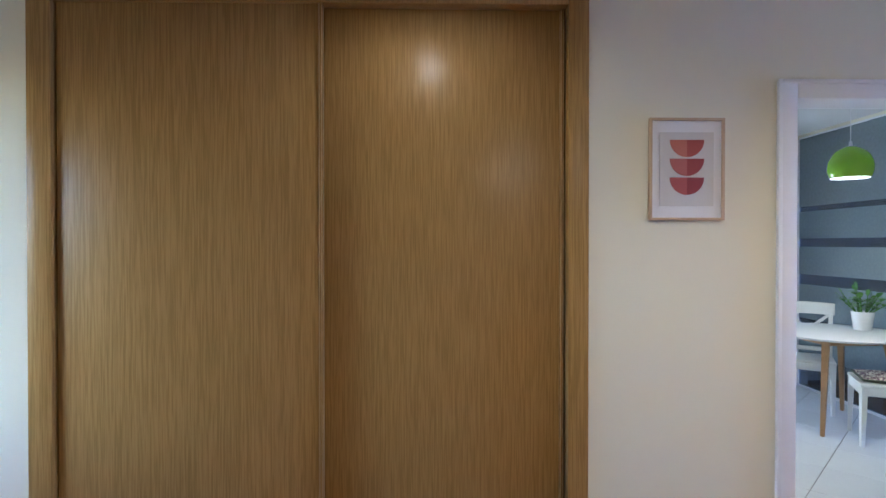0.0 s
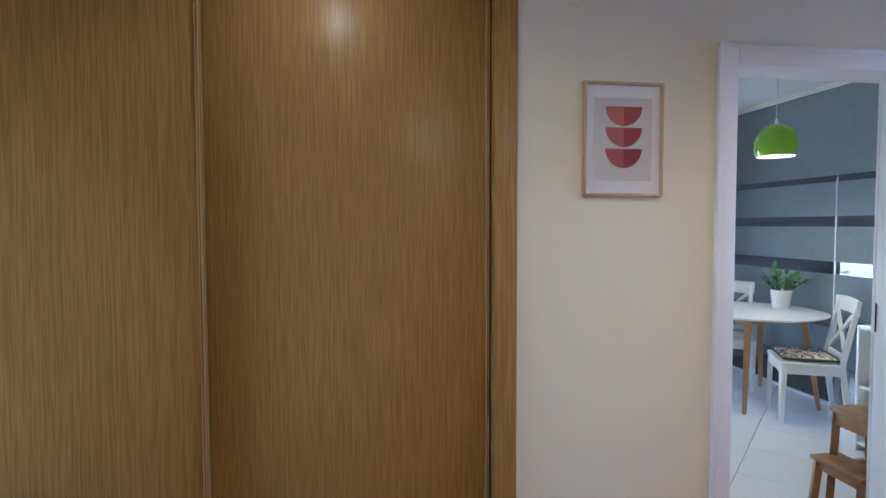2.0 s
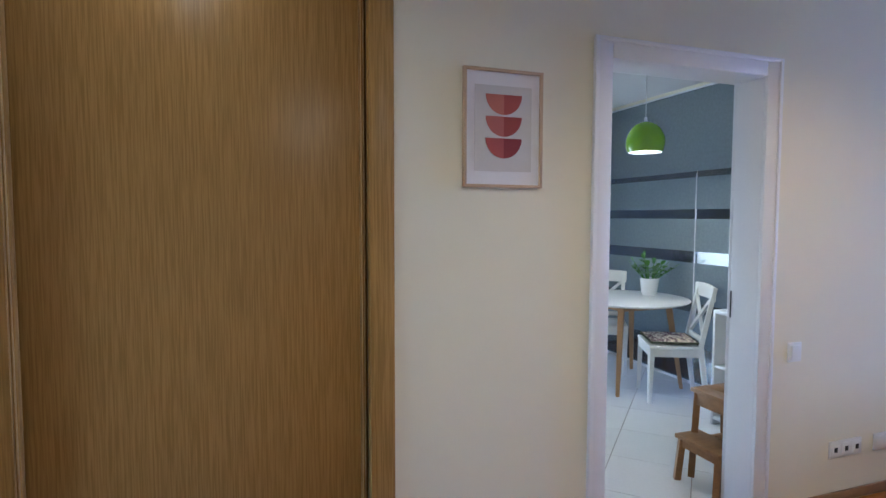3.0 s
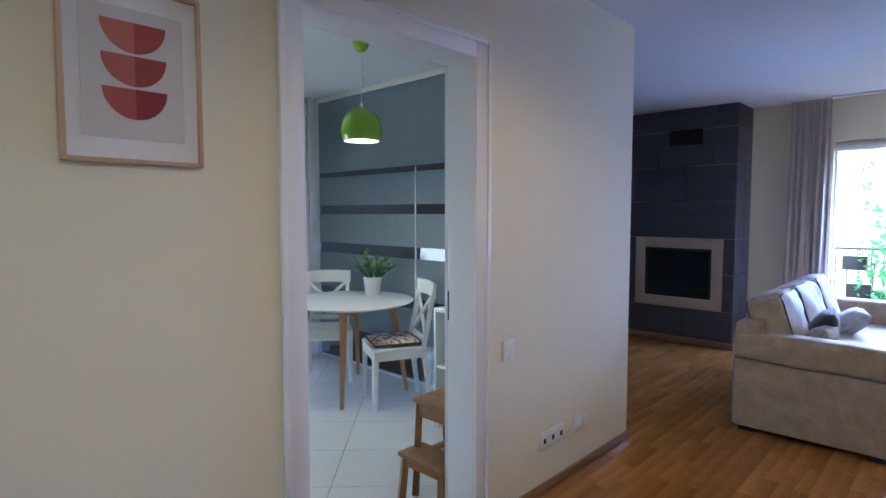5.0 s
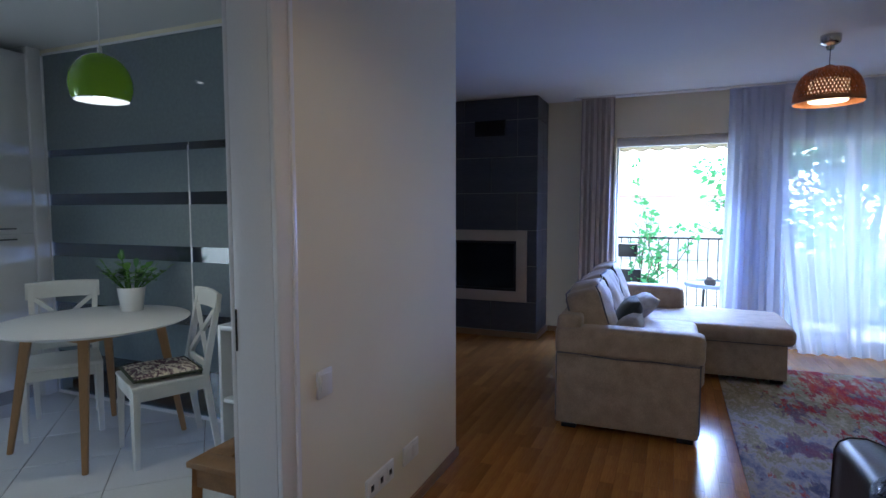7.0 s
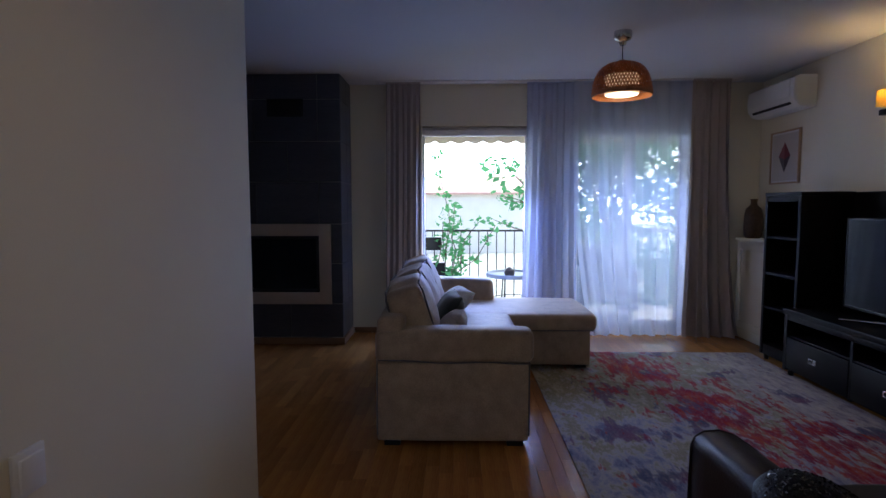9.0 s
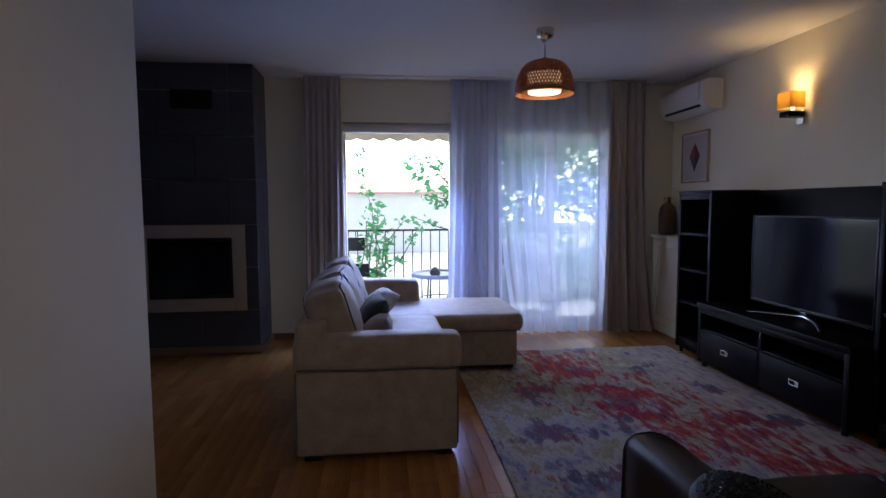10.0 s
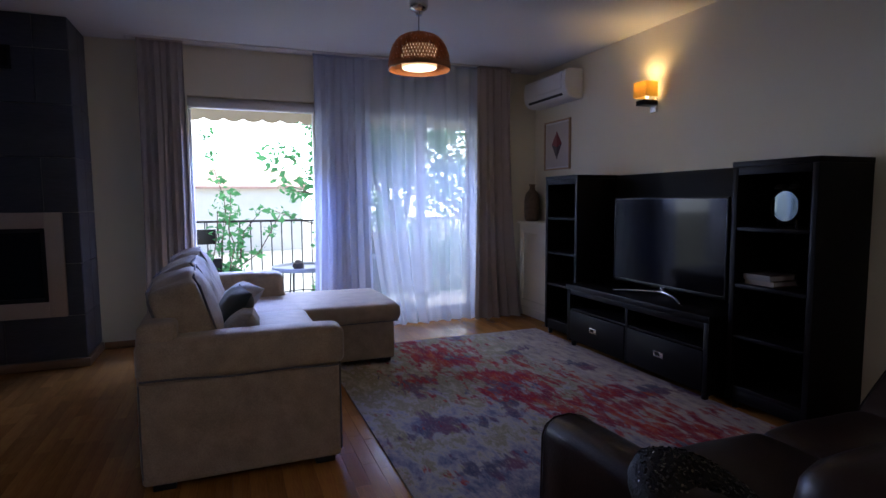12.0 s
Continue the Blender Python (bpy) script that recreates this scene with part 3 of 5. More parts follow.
def half_bowl(p, cx, top, r, y, mats):
    for side, mat in zip((-1, 1), mats):
        b = bmesh.new()
        pts = [(cx, top)] + [(cx + side * r * math.cos(a), top - r * math.sin(a)) for a in np.linspace(0, math.pi / 2, 14)]
        f, k = [b.verts.new((x, y, z)) for x, z in pts], [b.verts.new((x, y + 0.001, z)) for x, z in pts]
        b.faces.new(f), b.faces.new(k[::-1])
        for i in range(len(pts)):
            j = (i + 1) % len(pts)
            b.faces.new((f[i], k[i], k[j], f[j]))
        part("half_bowl", b, mat, p)


def bowls(p):
    for i, z in enumerate((0.342, 0.262, 0.182)):
        half_bowl(p, 0.162, z, 0.074, -0.0138, REDS[2 * i:2 * i + 2])


framed_picture("framed_print", "framed print of three stacked red half-round bowls", pose(1.246, WALL - 0.001, 1.546), 0.322, 0.434, 0.011, (0.045, 0.06), bowls)

sw = thing("light_switch", "square white plastic rocker light switch", "switch")
part("plate", box(2.908, 2.992, WALL - 0.010, WALL, 0.748, 0.842, 0.003), PLASTIC, sw)
part("rocker", spun(box(-0.030, 0.030, -0.004, 0.004, -0.034, 0.034, 0.002), pose(2.950, WALL - 0.012, 0.795, 3, 0, 0)), PLASTIC, sw)


def socket(x0, n, name, label, dark):
    s = thing(name, label, "socket", group="wall sockets")
    w = 0.076 * n
    part("plate", box(x0, x0 + w, WALL - 0.010, WALL, 0.232, 0.318, 0.003), PLASTIC, s)
    for k in range(n):
        cx = x0 + 0.038 + 0.076 * k
        i = part("insert", box(cx - 0.028, cx + 0.028, WALL - 0.0135, WALL - 0.008, 0.247, 0.303, 0.002), PLASTIC, s)
        if dark:
            part("port", box(cx - 0.012, cx + 0.012, WALL - 0.0142, WALL - 0.012, 0.262, 0.288, 0.001), BLACK, i)
        else:
            part("well", spun(lathe([(0, 0.002), (0.012, 0.002), (0.020, 0.0), (0.021, -0.003)], 20), pose(cx, WALL - 0.0135, 0.275, 90, 0, 0)), PLASTIC, i)


socket(3.215, 3, "data_socket", "white triple data socket with dark ports", True)
socket(3.54, 2, "power_socket", "white double power socket low on the wall", False)

# the first downlight is known, the other two are added under the fill spots
for lx, ly in ((0.30, 2.38), (2.75, 1.65), (1.40, 0.90)):
    dl = thing("ceiling_downlight", "small round ceiling downlight with a lit lens", "lamp", group="hall ceiling downlights")
    part("ring", lathe([(0.035, 0.0), (0.045, -0.004), (0.052, -0.002), (0.054, 0.0)], 32, at=(lx, ly, CEIL)), TRIM, dl)
    part("lens", lathe([(0, -0.001), (0.034, -0.001)], 32, at=(lx, ly, CEIL)), GLOW, dl, "lit frosted lens")

kd = thing("kitchen_downlight", "small round kitchen ceiling downlight with a lit lens", "lamp")
part("ring", lathe([(0.035, 0.0), (0.045, -0.004), (0.052, -0.002), (0.054, 0.0)], 32, at=(2.83, 5.77, CEIL)), TRIM, kd)
part("lens", lathe([(0, -0.001), (0.034, -0.001)], 32, at=(2.83, 5.77, CEIL)), GLOW, kd, "lit frosted lens")

# ---- kitchen ----
cab = thing("tall_kitchen_cabinet", "tall white gloss kitchen cabinet with slim steel handles", "cabinet")
KY = 6.02
part("body", box(3.03, 3.972, KY + 0.02, 6.69, 0.10, 2.50), GLOSS, cab)
part("plinth", box(3.03, 3.972, KY + 0.04, 6.6, 0.0, 0.10), CHROME, cab, "brushed steel plinth")
for x0, x1, z0, z1, hz in ((3.640, 3.971, 0.105, 1.213, 1.176), (3.640, 3.971, 1.216, 2.498, 1.252), (3.034, 3.637, 1.216, 2.498, None), (3.034, 3.637, 0.852, 1.213, None), (3.034, 3.637, 0.46, 0.849, None), (3.034, 3.637, 0.105, 0.457, None)):
    d = part("door", box(x0, x1, KY, KY + 0.019, z0, z1, 0.0015), GLOSS, cab)
    if hz:
        h = bar((3.650, KY - 0.028, hz), (3.838, KY - 0.028, hz), 0.006)
        for x in (3.675, 3.813):
            bar((x, KY - 0.028, hz), (x, KY + 0.001, hz), 0.004, bm=h)
        part("handle", h, CHROME, d, "slim steel bar handle")

shelf = thing("white_cube_shelf", "low white open shelf unit against the kitchen wall", "shelf")
for nm, b in (("side_panel", box(3.51, 3.96, 3.81, 3.83, 0, 0.80, 0.002)), ("side_panel", box(3.51, 3.96, 3.38, 3.40, 0, 0.80, 0.002)), ("top", box(3.51, 3.96, 3.40, 3.81, 0.775, 0.80, 0.002)),
              ("shelf_board", box(3.515, 3.95, 3.40, 3.81, 0.40, 0.42, 0.002)), ("bottom", box(3.515, 3.95, 3.40, 3.81, 0.04, 0.06, 0.002)), ("back_panel", box(3.95, 3.96, 3.40, 3.81, 0.06, 0.775))):
    part(nm, b, GLOSS, shelf)

TX, TY, TZ = 3.577, 4.834, 0.737
table = thing("round_dining_table", "round white dining table on four light oak legs", "table", pose(TX, TY, 0))
part("tabletop", lathe([(0, -0.022), (0.46, -0.022), (0.493, -0.012), (0.508, -0.003), (0.508, 0.0), (0.505, 0.002), (0, 0.002)], 72, at=(0, 0, TZ)), TABLEW, table)
for sx in (-1, 1):
    part("apron", box(sx * 0.21 - 0.01, sx * 0.21 + 0.01, -0.2, 0.2, TZ - 0.075, TZ - 0.022, 0.003), ASH, table)
    part("apron", box(-0.2, 0.2, sx * 0.21 - 0.01, sx * 0.21 + 0.01, TZ - 0.075, TZ - 0.022, 0.003), ASH, table)
    for sy in (-1, 1):
        b = bar((sx * 0.318, sy * 0.318, 0), (sx * 0.235, sy * 0.235, TZ - 0.022), 0.020, 0.036, square=True)
        bmesh.ops.bevel(b, geom=b.edges[:], offset=0.004, segments=2, affect="EDGES")
        part("leg", b, ASH, table)

PATTERN = material("patterned_seat_cloth", (0.80, 0.71, 0.56), 0.9, vary=0.5, scale=20, fine=34, stretch=(1, 2.2, 1), second=(0.13, 0.06, 0.085), bump=0.05, crisp=0.05)
EDGE = material("dark_green_edging", (0.05, 0.06, 0.03), 0.8)


def cross_back_chair(m, label):
    """Seat faces local +y."""
    c = thing("cross_back_chair", label, "chair", m, "chairs round the dining table")
    seat = slab([(-0.185, -0.20), (0.185, -0.20), (0.215, 0.20), (-0.215, 0.20)], 0.425, 0.45, bevel=0.008)
    part("seat", seat, CHAIRW, c)
    for nm, p, q in (("front_rail", (-0.19, 0.175), (0.19, 0.195)), ("back_rail", (-0.165, -0.19), (0.165, -0.17))):
        part(nm, box(p[0], q[0], p[1], q[1], 0.365, 0.425, 0.003), CHAIRW, c)
    for s in (-1, 1):
        part("side_rail", slab([(s * 0.165, -0.18), (s * 0.185, -0.18), (s * 0.205, 0.18), (s * 0.185, 0.18)], 0.365, 0.425), CHAIRW, c)
        b = bar((s * 0.190, 0.185, 0), (s * 0.188, 0.178, 0.425), 0.018, 0.028, square=True)
        part("front_leg", b, CHAIRW, c)
        b = bar((s * 0.168, -0.245, 0), (s * 0.168, -0.185, 0.44), 0.020, 0.027, square=True)
        part("back_leg", b, CHAIRW, c)
        b = bar((s * 0.168, -0.185, 0.44), (s * 0.178, -0.275, 0.90), 0.026, 0.020, square=True)
        part("back_post", b, CHAIRW, c)
        b = bar((s * 0.155, -0.205, 0.52), (-s * 0.155, -0.252, 0.80), 0.017, 0.017, square=True)
        part("cross_slat", b, CHAIRW, c)
    b = bmesh.new()
    n, rings = 12, []
    for i in range(n + 1):
        x = -0.205 + 0.41 * i / n
        y, t = -0.262 - 0.03 * math.cos((i - n / 2) / n * 2.4), 0.008 * math.cos((i - n / 2) / n * 3)
        rings.append([b.verts.new(q) for q in ((x, y, 0.797 + t), (x, y + 0.022, 0.797 + t), (x, y + 0.022, 0.90 + t), (x, y + 0.011, 0.906 + t), (x, y, 0.90 + t))])
    for r, q in zip(rings, rings[1:]):
        for k in range(5):
            b.faces.new((r[k], r[(k + 1) % 5], q[(k + 1) % 5], q[k]))
    b.faces.new(rings[0]), b.faces.new(rings[-1][::-1])
    part("top_rail", b, CHAIRW, c)
    part("lower_rail", box(-0.16, 0.16, -0.212, -0.192, 0.475, 0.515, 0.004), CHAIRW, c)
    return c


cross_back_chair(pose(3.651, 4.399, 0, 0, 0, 63), "cream-white wooden cross-back chair holding a patterned seat pad")
cross_back_chair(pose(3.653, 5.26, 0, 0, 0, 144), "cream-white wooden cross-back chair pushed under the round table")
pad = thing("seat_pad", "patterned cream and burgundy seat pad on a chair", "cushion", pose(3.651, 4.404, 0.472, 0, 0, 63))
part("pad", pillow(0.37, 0.36, 0.05, 0.35, 3), PATTERN, pad)
b = bmesh.new()
for p, q in (((-0.18, -0.175, 0), (0.18, -0.175, 0)), ((0.18, -0.175, 0), (0.18, 0.175, 0)), ((0.18, 0.175, 0), (-0.18, 0.175, 0)), ((-0.18, 0.175, 0), (-0.18, -0.175, 0))):
    bar(p, q, 0.008, sides=8, bm=b)
part("edging", b, EDGE, pad, "dark green edging")
for s in (-1, 1):
    part("tie", bar((s * 0.16, -0.17, -0.005), (s * 0.185, -0.20, -0.13), 0.008, 0.003, sides=6), EDGE, pad, "dark green tie ribbon")

pot = thing("potted_plant", "green leafy plant in a white pot on the table", "plant", pose(3.875, 4.91, TZ + 0.002))
part("pot", lathe([(0, 0), (0.060, 0), (0.063, 0.004), (0.082, 0.145), (0.084, 0.152), (0.077, 0.152), (0.074, 0.13), (0, 0.128)], 44), POT, pot)
part("soil", lathe([(0, 0.132), (0.073, 0.129)], 24), material("dark_potting_soil", (0.03, 0.02, 0.015), 0.95), pot)
rng = random.Random(11)
for k in range(13):
    a, lean, ln = rng.random() * math.tau, 0.2 + 0.8 * rng.random(), 0.14 + 0.11 * rng.random()
    tip = Vector((math.cos(a) * lean * ln * 0.95, math.sin(a) * lean * ln * 0.95, 0.13 + ln * (1.0 - 0.45 * lean)))
    root = Vector((0.03 * math.cos(a), 0.03 * math.sin(a), 0.125))
    st = part("stem", bar(root, tip, 0.006, 0.003, sides=6), LEAF, pot)
    for j in range(6):
        f = 0.35 + 0.65 * j / 5
        c = root.lerp(tip, f)
        sd = -1 if j % 2 else 1
        d = Vector((math.cos(a + sd * 1.1), math.sin(a + sd * 1.1), 0.15 + 0.4 * rng.random())).normalized()
        if j == 5:
            d = (tip - root).normalized()
        w, ll = 0.023 + 0.007 * rng.random(), 0.055 + 0.022 * rng.random()
        s = d.cross(Vector((0, 0, 1))).normalized() * w
        up = Vector((0, 0, 0.006))
        b = bmesh.new()
        vs = [b.verts.new(p) for p in (c, c + d * ll * 0.3 + s * 0.8 + up, c + d * ll * 0.65 + s * 0.85 + up, c + d * ll - up, c + d * ll * 0.65 - s * 0.85 + up, c + d * ll * 0.3 - s * 0.8 + up, c + d * ll * 0.3, c + d * ll * 0.65)]
        for i in ((0, 1, 6), (1, 2, 7, 6), (2, 3, 7), (3, 4, 7), (4, 5, 6, 7), (5, 0, 6)):
            b.faces.new([vs[q] for q in i])
        part("leaf", b, LEAF, st)

lampg = thing("green_pendant_lamp", "glossy lime green dome pendant lamp, lit", "lamp", pose(3.25, 4.247, 0))
R, cz = 0.137, 1.978
prof = [(R * math.sin(a), cz + R * 1.1 * math.cos(a)) for a in np.linspace(0.0, math.pi * 0.655, 26)]
inner = [(max(r - 0.004, 0.0), z - 0.003) for r, z in prof[1:]]
inner[0] = (0.0, inner[0][1])
part("shade", lathe(prof + [(prof[-1][0] - 0.004, prof[-1][1])], 56), LIME, lampg)
part("shade_lining", lathe(inner, 56), POT, lampg, "white inside of the shade")
part("bulb", lathe([(0, -0.06), (0.03, -0.052), (0.045, -0.02), (0.042, 0.015), (0.018, 0.05), (0.014, 0.09)], 28, at=(0, 0, 1.968)), GLOW, lampg, "lit frosted bulb")
part("cord", bar((0, 0, cz + R * 1.09), (0, 0, CEIL - 0.05), 0.0025, sides=8), TRIM, lampg)
part("cap", lathe([(0.003, 0.035), (0.010, 0.03), (0.012, 0.0)], 20, at=(0, 0, cz + R * 1.09)), TRIM, lampg)
part("canopy", lathe([(0, -0.062), (0.02, -0.06), (0.042, -0.045), (0.052, -0.02), (0.054, 0.0), (0, 0.0)], 32, at=(0, 0, CEIL)), LIME, lampg)

stool = thing("step_stool", "oiled wooden two-step stool standing on the kitchen tiles", "stool")


def plank(x0, x1, y0, y1, z0, z1):
    return box(x0, x1, y0, y1, z0, z1, 0.004)


SY0, SY1 = 2.972, 3.272
top = bmesh.new()
box(2.79, 2.885, SY0, SY1, 0.478, 0.50, 0.003, bm=top)
box(2.925, 3.03, SY0, SY1, 0.478, 0.50, 0.003, bm=top)
box(2.885, 2.925, SY0, SY0 + 0.115, 0.478, 0.50, bm=top)
box(2.885, 2.925, SY1 - 0.115, SY1, 0.478, 0.50, bm=top)
part("top", top, ACACIA, stool)
part("step", plank(2.69, 2.86, SY0, SY1, 0.232, 0.254), ACACIA, stool)
part("front_apron", plank(2.80, 2.82, SY0 + 0.02, SY1 - 0.02, 0.41, 0.478), ACACIA, stool)
part("back_apron", plank(2.995, 3.015, SY0 + 0.02, SY1 - 0.02, 0.41, 0.478), ACACIA, stool)
part("step_apron", plank(2.71, 2.728, SY0 + 0.02, SY1 - 0.02, 0.185, 0.232), ACACIA, stool)
for y in (SY0 + 0.025, SY1 - 0.025):
    s = 1 if y > 3.1 else -1
    part("tall_leg", bar((2.80, y + s * 0.012, 0.0), (2.815, y - s * 0.004, 0.478), 0.024, square=True), ACACIA, stool)
    part("back_leg", bar((3.045, y + s * 0.012, 0), (3.005, y - s * 0.004, 0.478), 0.024, square=True), ACACIA, stool)
    part("short_leg", bar((2.700, y + s * 0.010, 0), (2.72, y, 0.232), 0.023, square=True), ACACIA, stool)
    part("side_rail", bar((2.72, y, 0.205), (3.03, y, 0.205), 0.018, square=True), ACACIA, stool)

# ---- living room: corner sofa ----
sofa = thing("corner_sofa", "beige suede corner sofa with a chaise and dark piping", "sofa")
SX0, SX1, SB, SF = 4.835, 7.10, 2.370, 1.53


def soft_box(x0, x1, y0, y1, z0, z1, r, wave=0.006, cuts=7, seed=0.0):
    """An upholstered block: rounded edges, faces that bulge and wrinkle a little."""
    b = box(x0, x1, y0, y1, z0, z1)
    bmesh.ops.bevel(b, geom=b.edges[:], offset=r, segments=4, affect="EDGES", profile=0.5)
    bmesh.ops.subdivide_edges(b, edges=[e for e in b.edges if e.calc_length() > 0.12], cuts=cuts, use_grid_fill=True)
    b.normal_update()
    c, h = Vector(((x0 + x1) / 2, (y0 + y1) / 2, (z0 + z1) / 2)), Vector(((x1 - x0) / 2, (y1 - y0) / 2, (z1 - z0) / 2))
    for v in b.verts:
        q = Vector(((v.co.x - c.x) / h.x, (v.co.y - c.y) / h.y, (v.co.z - c.z) / h.z))
        bulge = (1 - min(1, abs(q.x)) ** 3) * (1 - min(1, abs(q.y)) ** 3) + (1 - min(1, abs(q.y)) ** 3) * (1 - min(1, abs(q.z)) ** 3) + (1 - min(1, abs(q.x)) ** 3) * (1 - min(1, abs(q.z)) ** 3)
        v.co += v.normal * (0.012 * min(1, bulge) * (r / 0.04) ** 0.5 + wave * noise.noise(v.co * 5 + Vector((seed, 0, 0))))
    return b


def pipe(points, r, parent, name="piping", mat=None):
    """One cord bent along a line of points."""
    b = bmesh.new()
    pts = [Vector(p) for p in points]
    rings = []
    for i, p in enumerate(pts):
        turn = (pts[min(i + 1, len(pts) - 1)] - pts[max(i - 1, 0)]).to_track_quat("Z", "Y")
        rings.append([b.verts.new(p + turn @ Vector((r * math.cos(math.tau * k / 8), r * math.sin(math.tau * k / 8), 0))) for k in range(8)])
    for q, w in zip(rings, rings[1:]):
        near = min(range(8), key=lambda k: (w[k].co - q[0].co).length)
        for k in range(8):
            b.faces.new((q[k], q[(k + 1) % 8], w[(k + 1 + near) % 8], w[(k + near) % 8]))
    b.faces.new(rings[0][::-1]), b.faces.new(rings[-1])
    return part(name, b, mat or PIPING, parent)


def creased(b, seed):
    """Plump the block in its middle, sag its shoulders and draw creases across its top."""
    for v in b.verts:
        x, y, z = v.co
        across = 1 - min(1, abs(x) / 0.32) ** 2
        up = max(0.0, z + 0.05) / 0.29
        v.co.y *= 1 + 0.25 * across * (1 - min(1, abs(z) / 0.26) ** 2)
        v.co.z += 0.018 * across * up - 0.014 * (1 - across) * up
        fold = noise.noise((x * 24, y * 4, seed * 3.1)) * 0.020 * up + noise.noise((x * 8, y * 4 + 7, z * 8 + seed)) * 0.020
        v.co += v.normal * fold
    return b


# near arm: straight panel below, rolled pad above
arm = part("armrest", soft_box(SX0, SX0 + 0.15, SF + 0.01, SB, 0.036, 0.475, 0.016, 0.002, seed=1), SUEDE, sofa)
pad = part("arm_pad", soft_box(SX0 - 0.008, SX0 + 0.165, SF - 0.012, SB + 0.002, 0.477, 0.648, 0.032, 0.002, seed=2), SUEDE, sofa)
pipe([(SX0 - 0.004, SB - 0.01, 0.488)] + [(SX0 - 0.009, SB - 0.01 - (SB - SF - 0.016) * k / 12, 0.486 - 0.012 * k / 12 + 0.005 * math.sin(k * 0.9)) for k in range(1, 12)] + [(SX0 - 0.004, SF + 0.006, 0.474), (SX0 + 0.15, SF + 0.002, 0.474)], 0.0045, sofa)
pipe([(SX0 + 0.002, SF + 0.008, 0.472), (SX0 + 0.002, SF + 0.008, 0.07)], 0.0045, sofa)
pipe([(SX0 + 0.002, SB - 0.004, 0.472), (SX0 + 0.002, SB - 0.004, 0.07)], 0.003, sofa)
part("armrest", soft_box(SX1 - 0.22, SX1, 1.60, SB, 0.055, 0.655, 0.05, 0.004, seed=3), SUEDE, sofa)
b = soft_box(SX0 + 0.012, SX1, SB - 0.15, SB + 0.004, 0.04, 0.725, 0.03, 0.002, seed=4)
for v in b.verts:
    v.co.y -= max(0.0, v.co.z - 0.66) * 0.15
part("backrest", b, SUEDE, sofa)
part("base", soft_box(SX0 + 0.148, SX1 - 0.2, SF + 0.03, SB - 0.16, 0.06, 0.30, 0.015, 0.002, seed=5), SUEDE, sofa)
part("seat_cushion", soft_box(SX0 + 0.155, 6.245, SF - 0.02, SB - 0.16, 0.29, 0.475, 0.045, 0.006, seed=6), SUEDE, sofa)
part("chaise_base", soft_box(6.245, SX1 - 0.03, 0.868, SB - 0.18, 0.055, 0.335, 0.012, 0.002, seed=7), SUEDE, sofa)
part("chaise_cushion", soft_box(6.225, SX1 - 0.01, 0.815, SB - 0.18, 0.325, 0.462, 0.05, 0.005, seed=8), SUEDE, sofa)
pipe([(6.232, SB - 0.3, 0.335), (6.232, 0.845, 0.335), (7.08, 0.845, 0.335)], 0.004, sofa)
for x, y in ((SX0 + 0.07, SB - 0.08), (SX0 + 0.07, SF + 0.08), (6.36, 0.925), (7.0, 0.925), (7.0, SB - 0.08), (6.32, 1.6)):
    part("foot", box(x - 0.045, x + 0.045, y - 0.045, y + 0.045, 0.0, 0.057 if x > 5 else 0.038, 0.004), BLACK, sofa, "black block foot")
for k, (x, w, tilt) in enumerate(((5.26, 0.60, 15), (5.90, 0.62, 19), (6.53, 0.60, 17))):
    b = creased(soft_box(-w / 2, w / 2, -0.10, 0.10, -0.25, 0.235, 0.032, 0.008, cuts=11, seed=10 + k), k)
    m = pose(x, 2.18 + 0.01 * k, 0.63, -tilt - 2, 0, (2, -2, 3)[k])
    c = part("back_cushion", b, SUEDE, sofa)
    c.matrix_world = m
    q = pipe([(-w / 2 + 0.01, -0.108, -0.20), (-w / 2 + 0.008, -0.108, 0.20), (-w / 2 + 0.03, -0.098, 0.243), (w / 2 - 0.03, -0.098, 0.243), (w / 2 - 0.01, -0.108, 0.20), (w / 2 - 0.01, -0.108, -0.20)], 0.006, c)
    q = pipe([(-w / 2 + 0.01, 0.106, -0.20), (-w / 2 + 0.008, 0.106, 0.20), (-w / 2 + 0.03, 0.098, 0.243), (w / 2 - 0.03, 0.098, 0.243)], 0.006, c)

GREEN = material("dark_green_velvet", (0.022, 0.034, 0.034), 0.85, sheen=0.3, bump=0.1, fine=200)
STRIPE = material("grey_striped_cotton", (0.42, 0.37, 0.33), 0.9, vary=0.35, scale=3, fine=30, stretch=(1, 9, 1), bump=0.06)
BLUEGREY = material("grey_patterned_cotton", (0.62, 0.61, 0.62), 0.9, vary=0.4, scale=16, fine=40, bump=0.06)
for nm, lab, mat, m, s in (("throw_pillow", "dark green velvet throw pillow leaning on the sofa back", GREEN, pose(5.48, 2.01, 0.585, -62, 0, 8), 0.38),
                           ("throw_pillow", "grey-beige striped throw pillow against the sofa arm", STRIPE, pose(5.20, 1.99, 0.545, -56, 4, -4), 0.34),
                           ("throw_pillow", "pale grey patterned pillow in the sofa corner", BLUEGREY, pose(6.34, 1.99, 0.525, -36, 0, 14), 0.40)):
    p = thing(nm, lab, "pillow", m, "pillows on the corner sofa")
    part("cover", pillow(s, s, 0.17, 0.5, s * 7), mat, p)

# ---- rug ----
rug = tagged(new("rug", mesh_of("rug", box(3.45, 6.812, -0.69, 1.33, 0.001, 0.012, 0.004), rug_material())), "faded abstract rug in grey, blue and red on the parquet", "rug")

# ---- black-brown wall unit ----


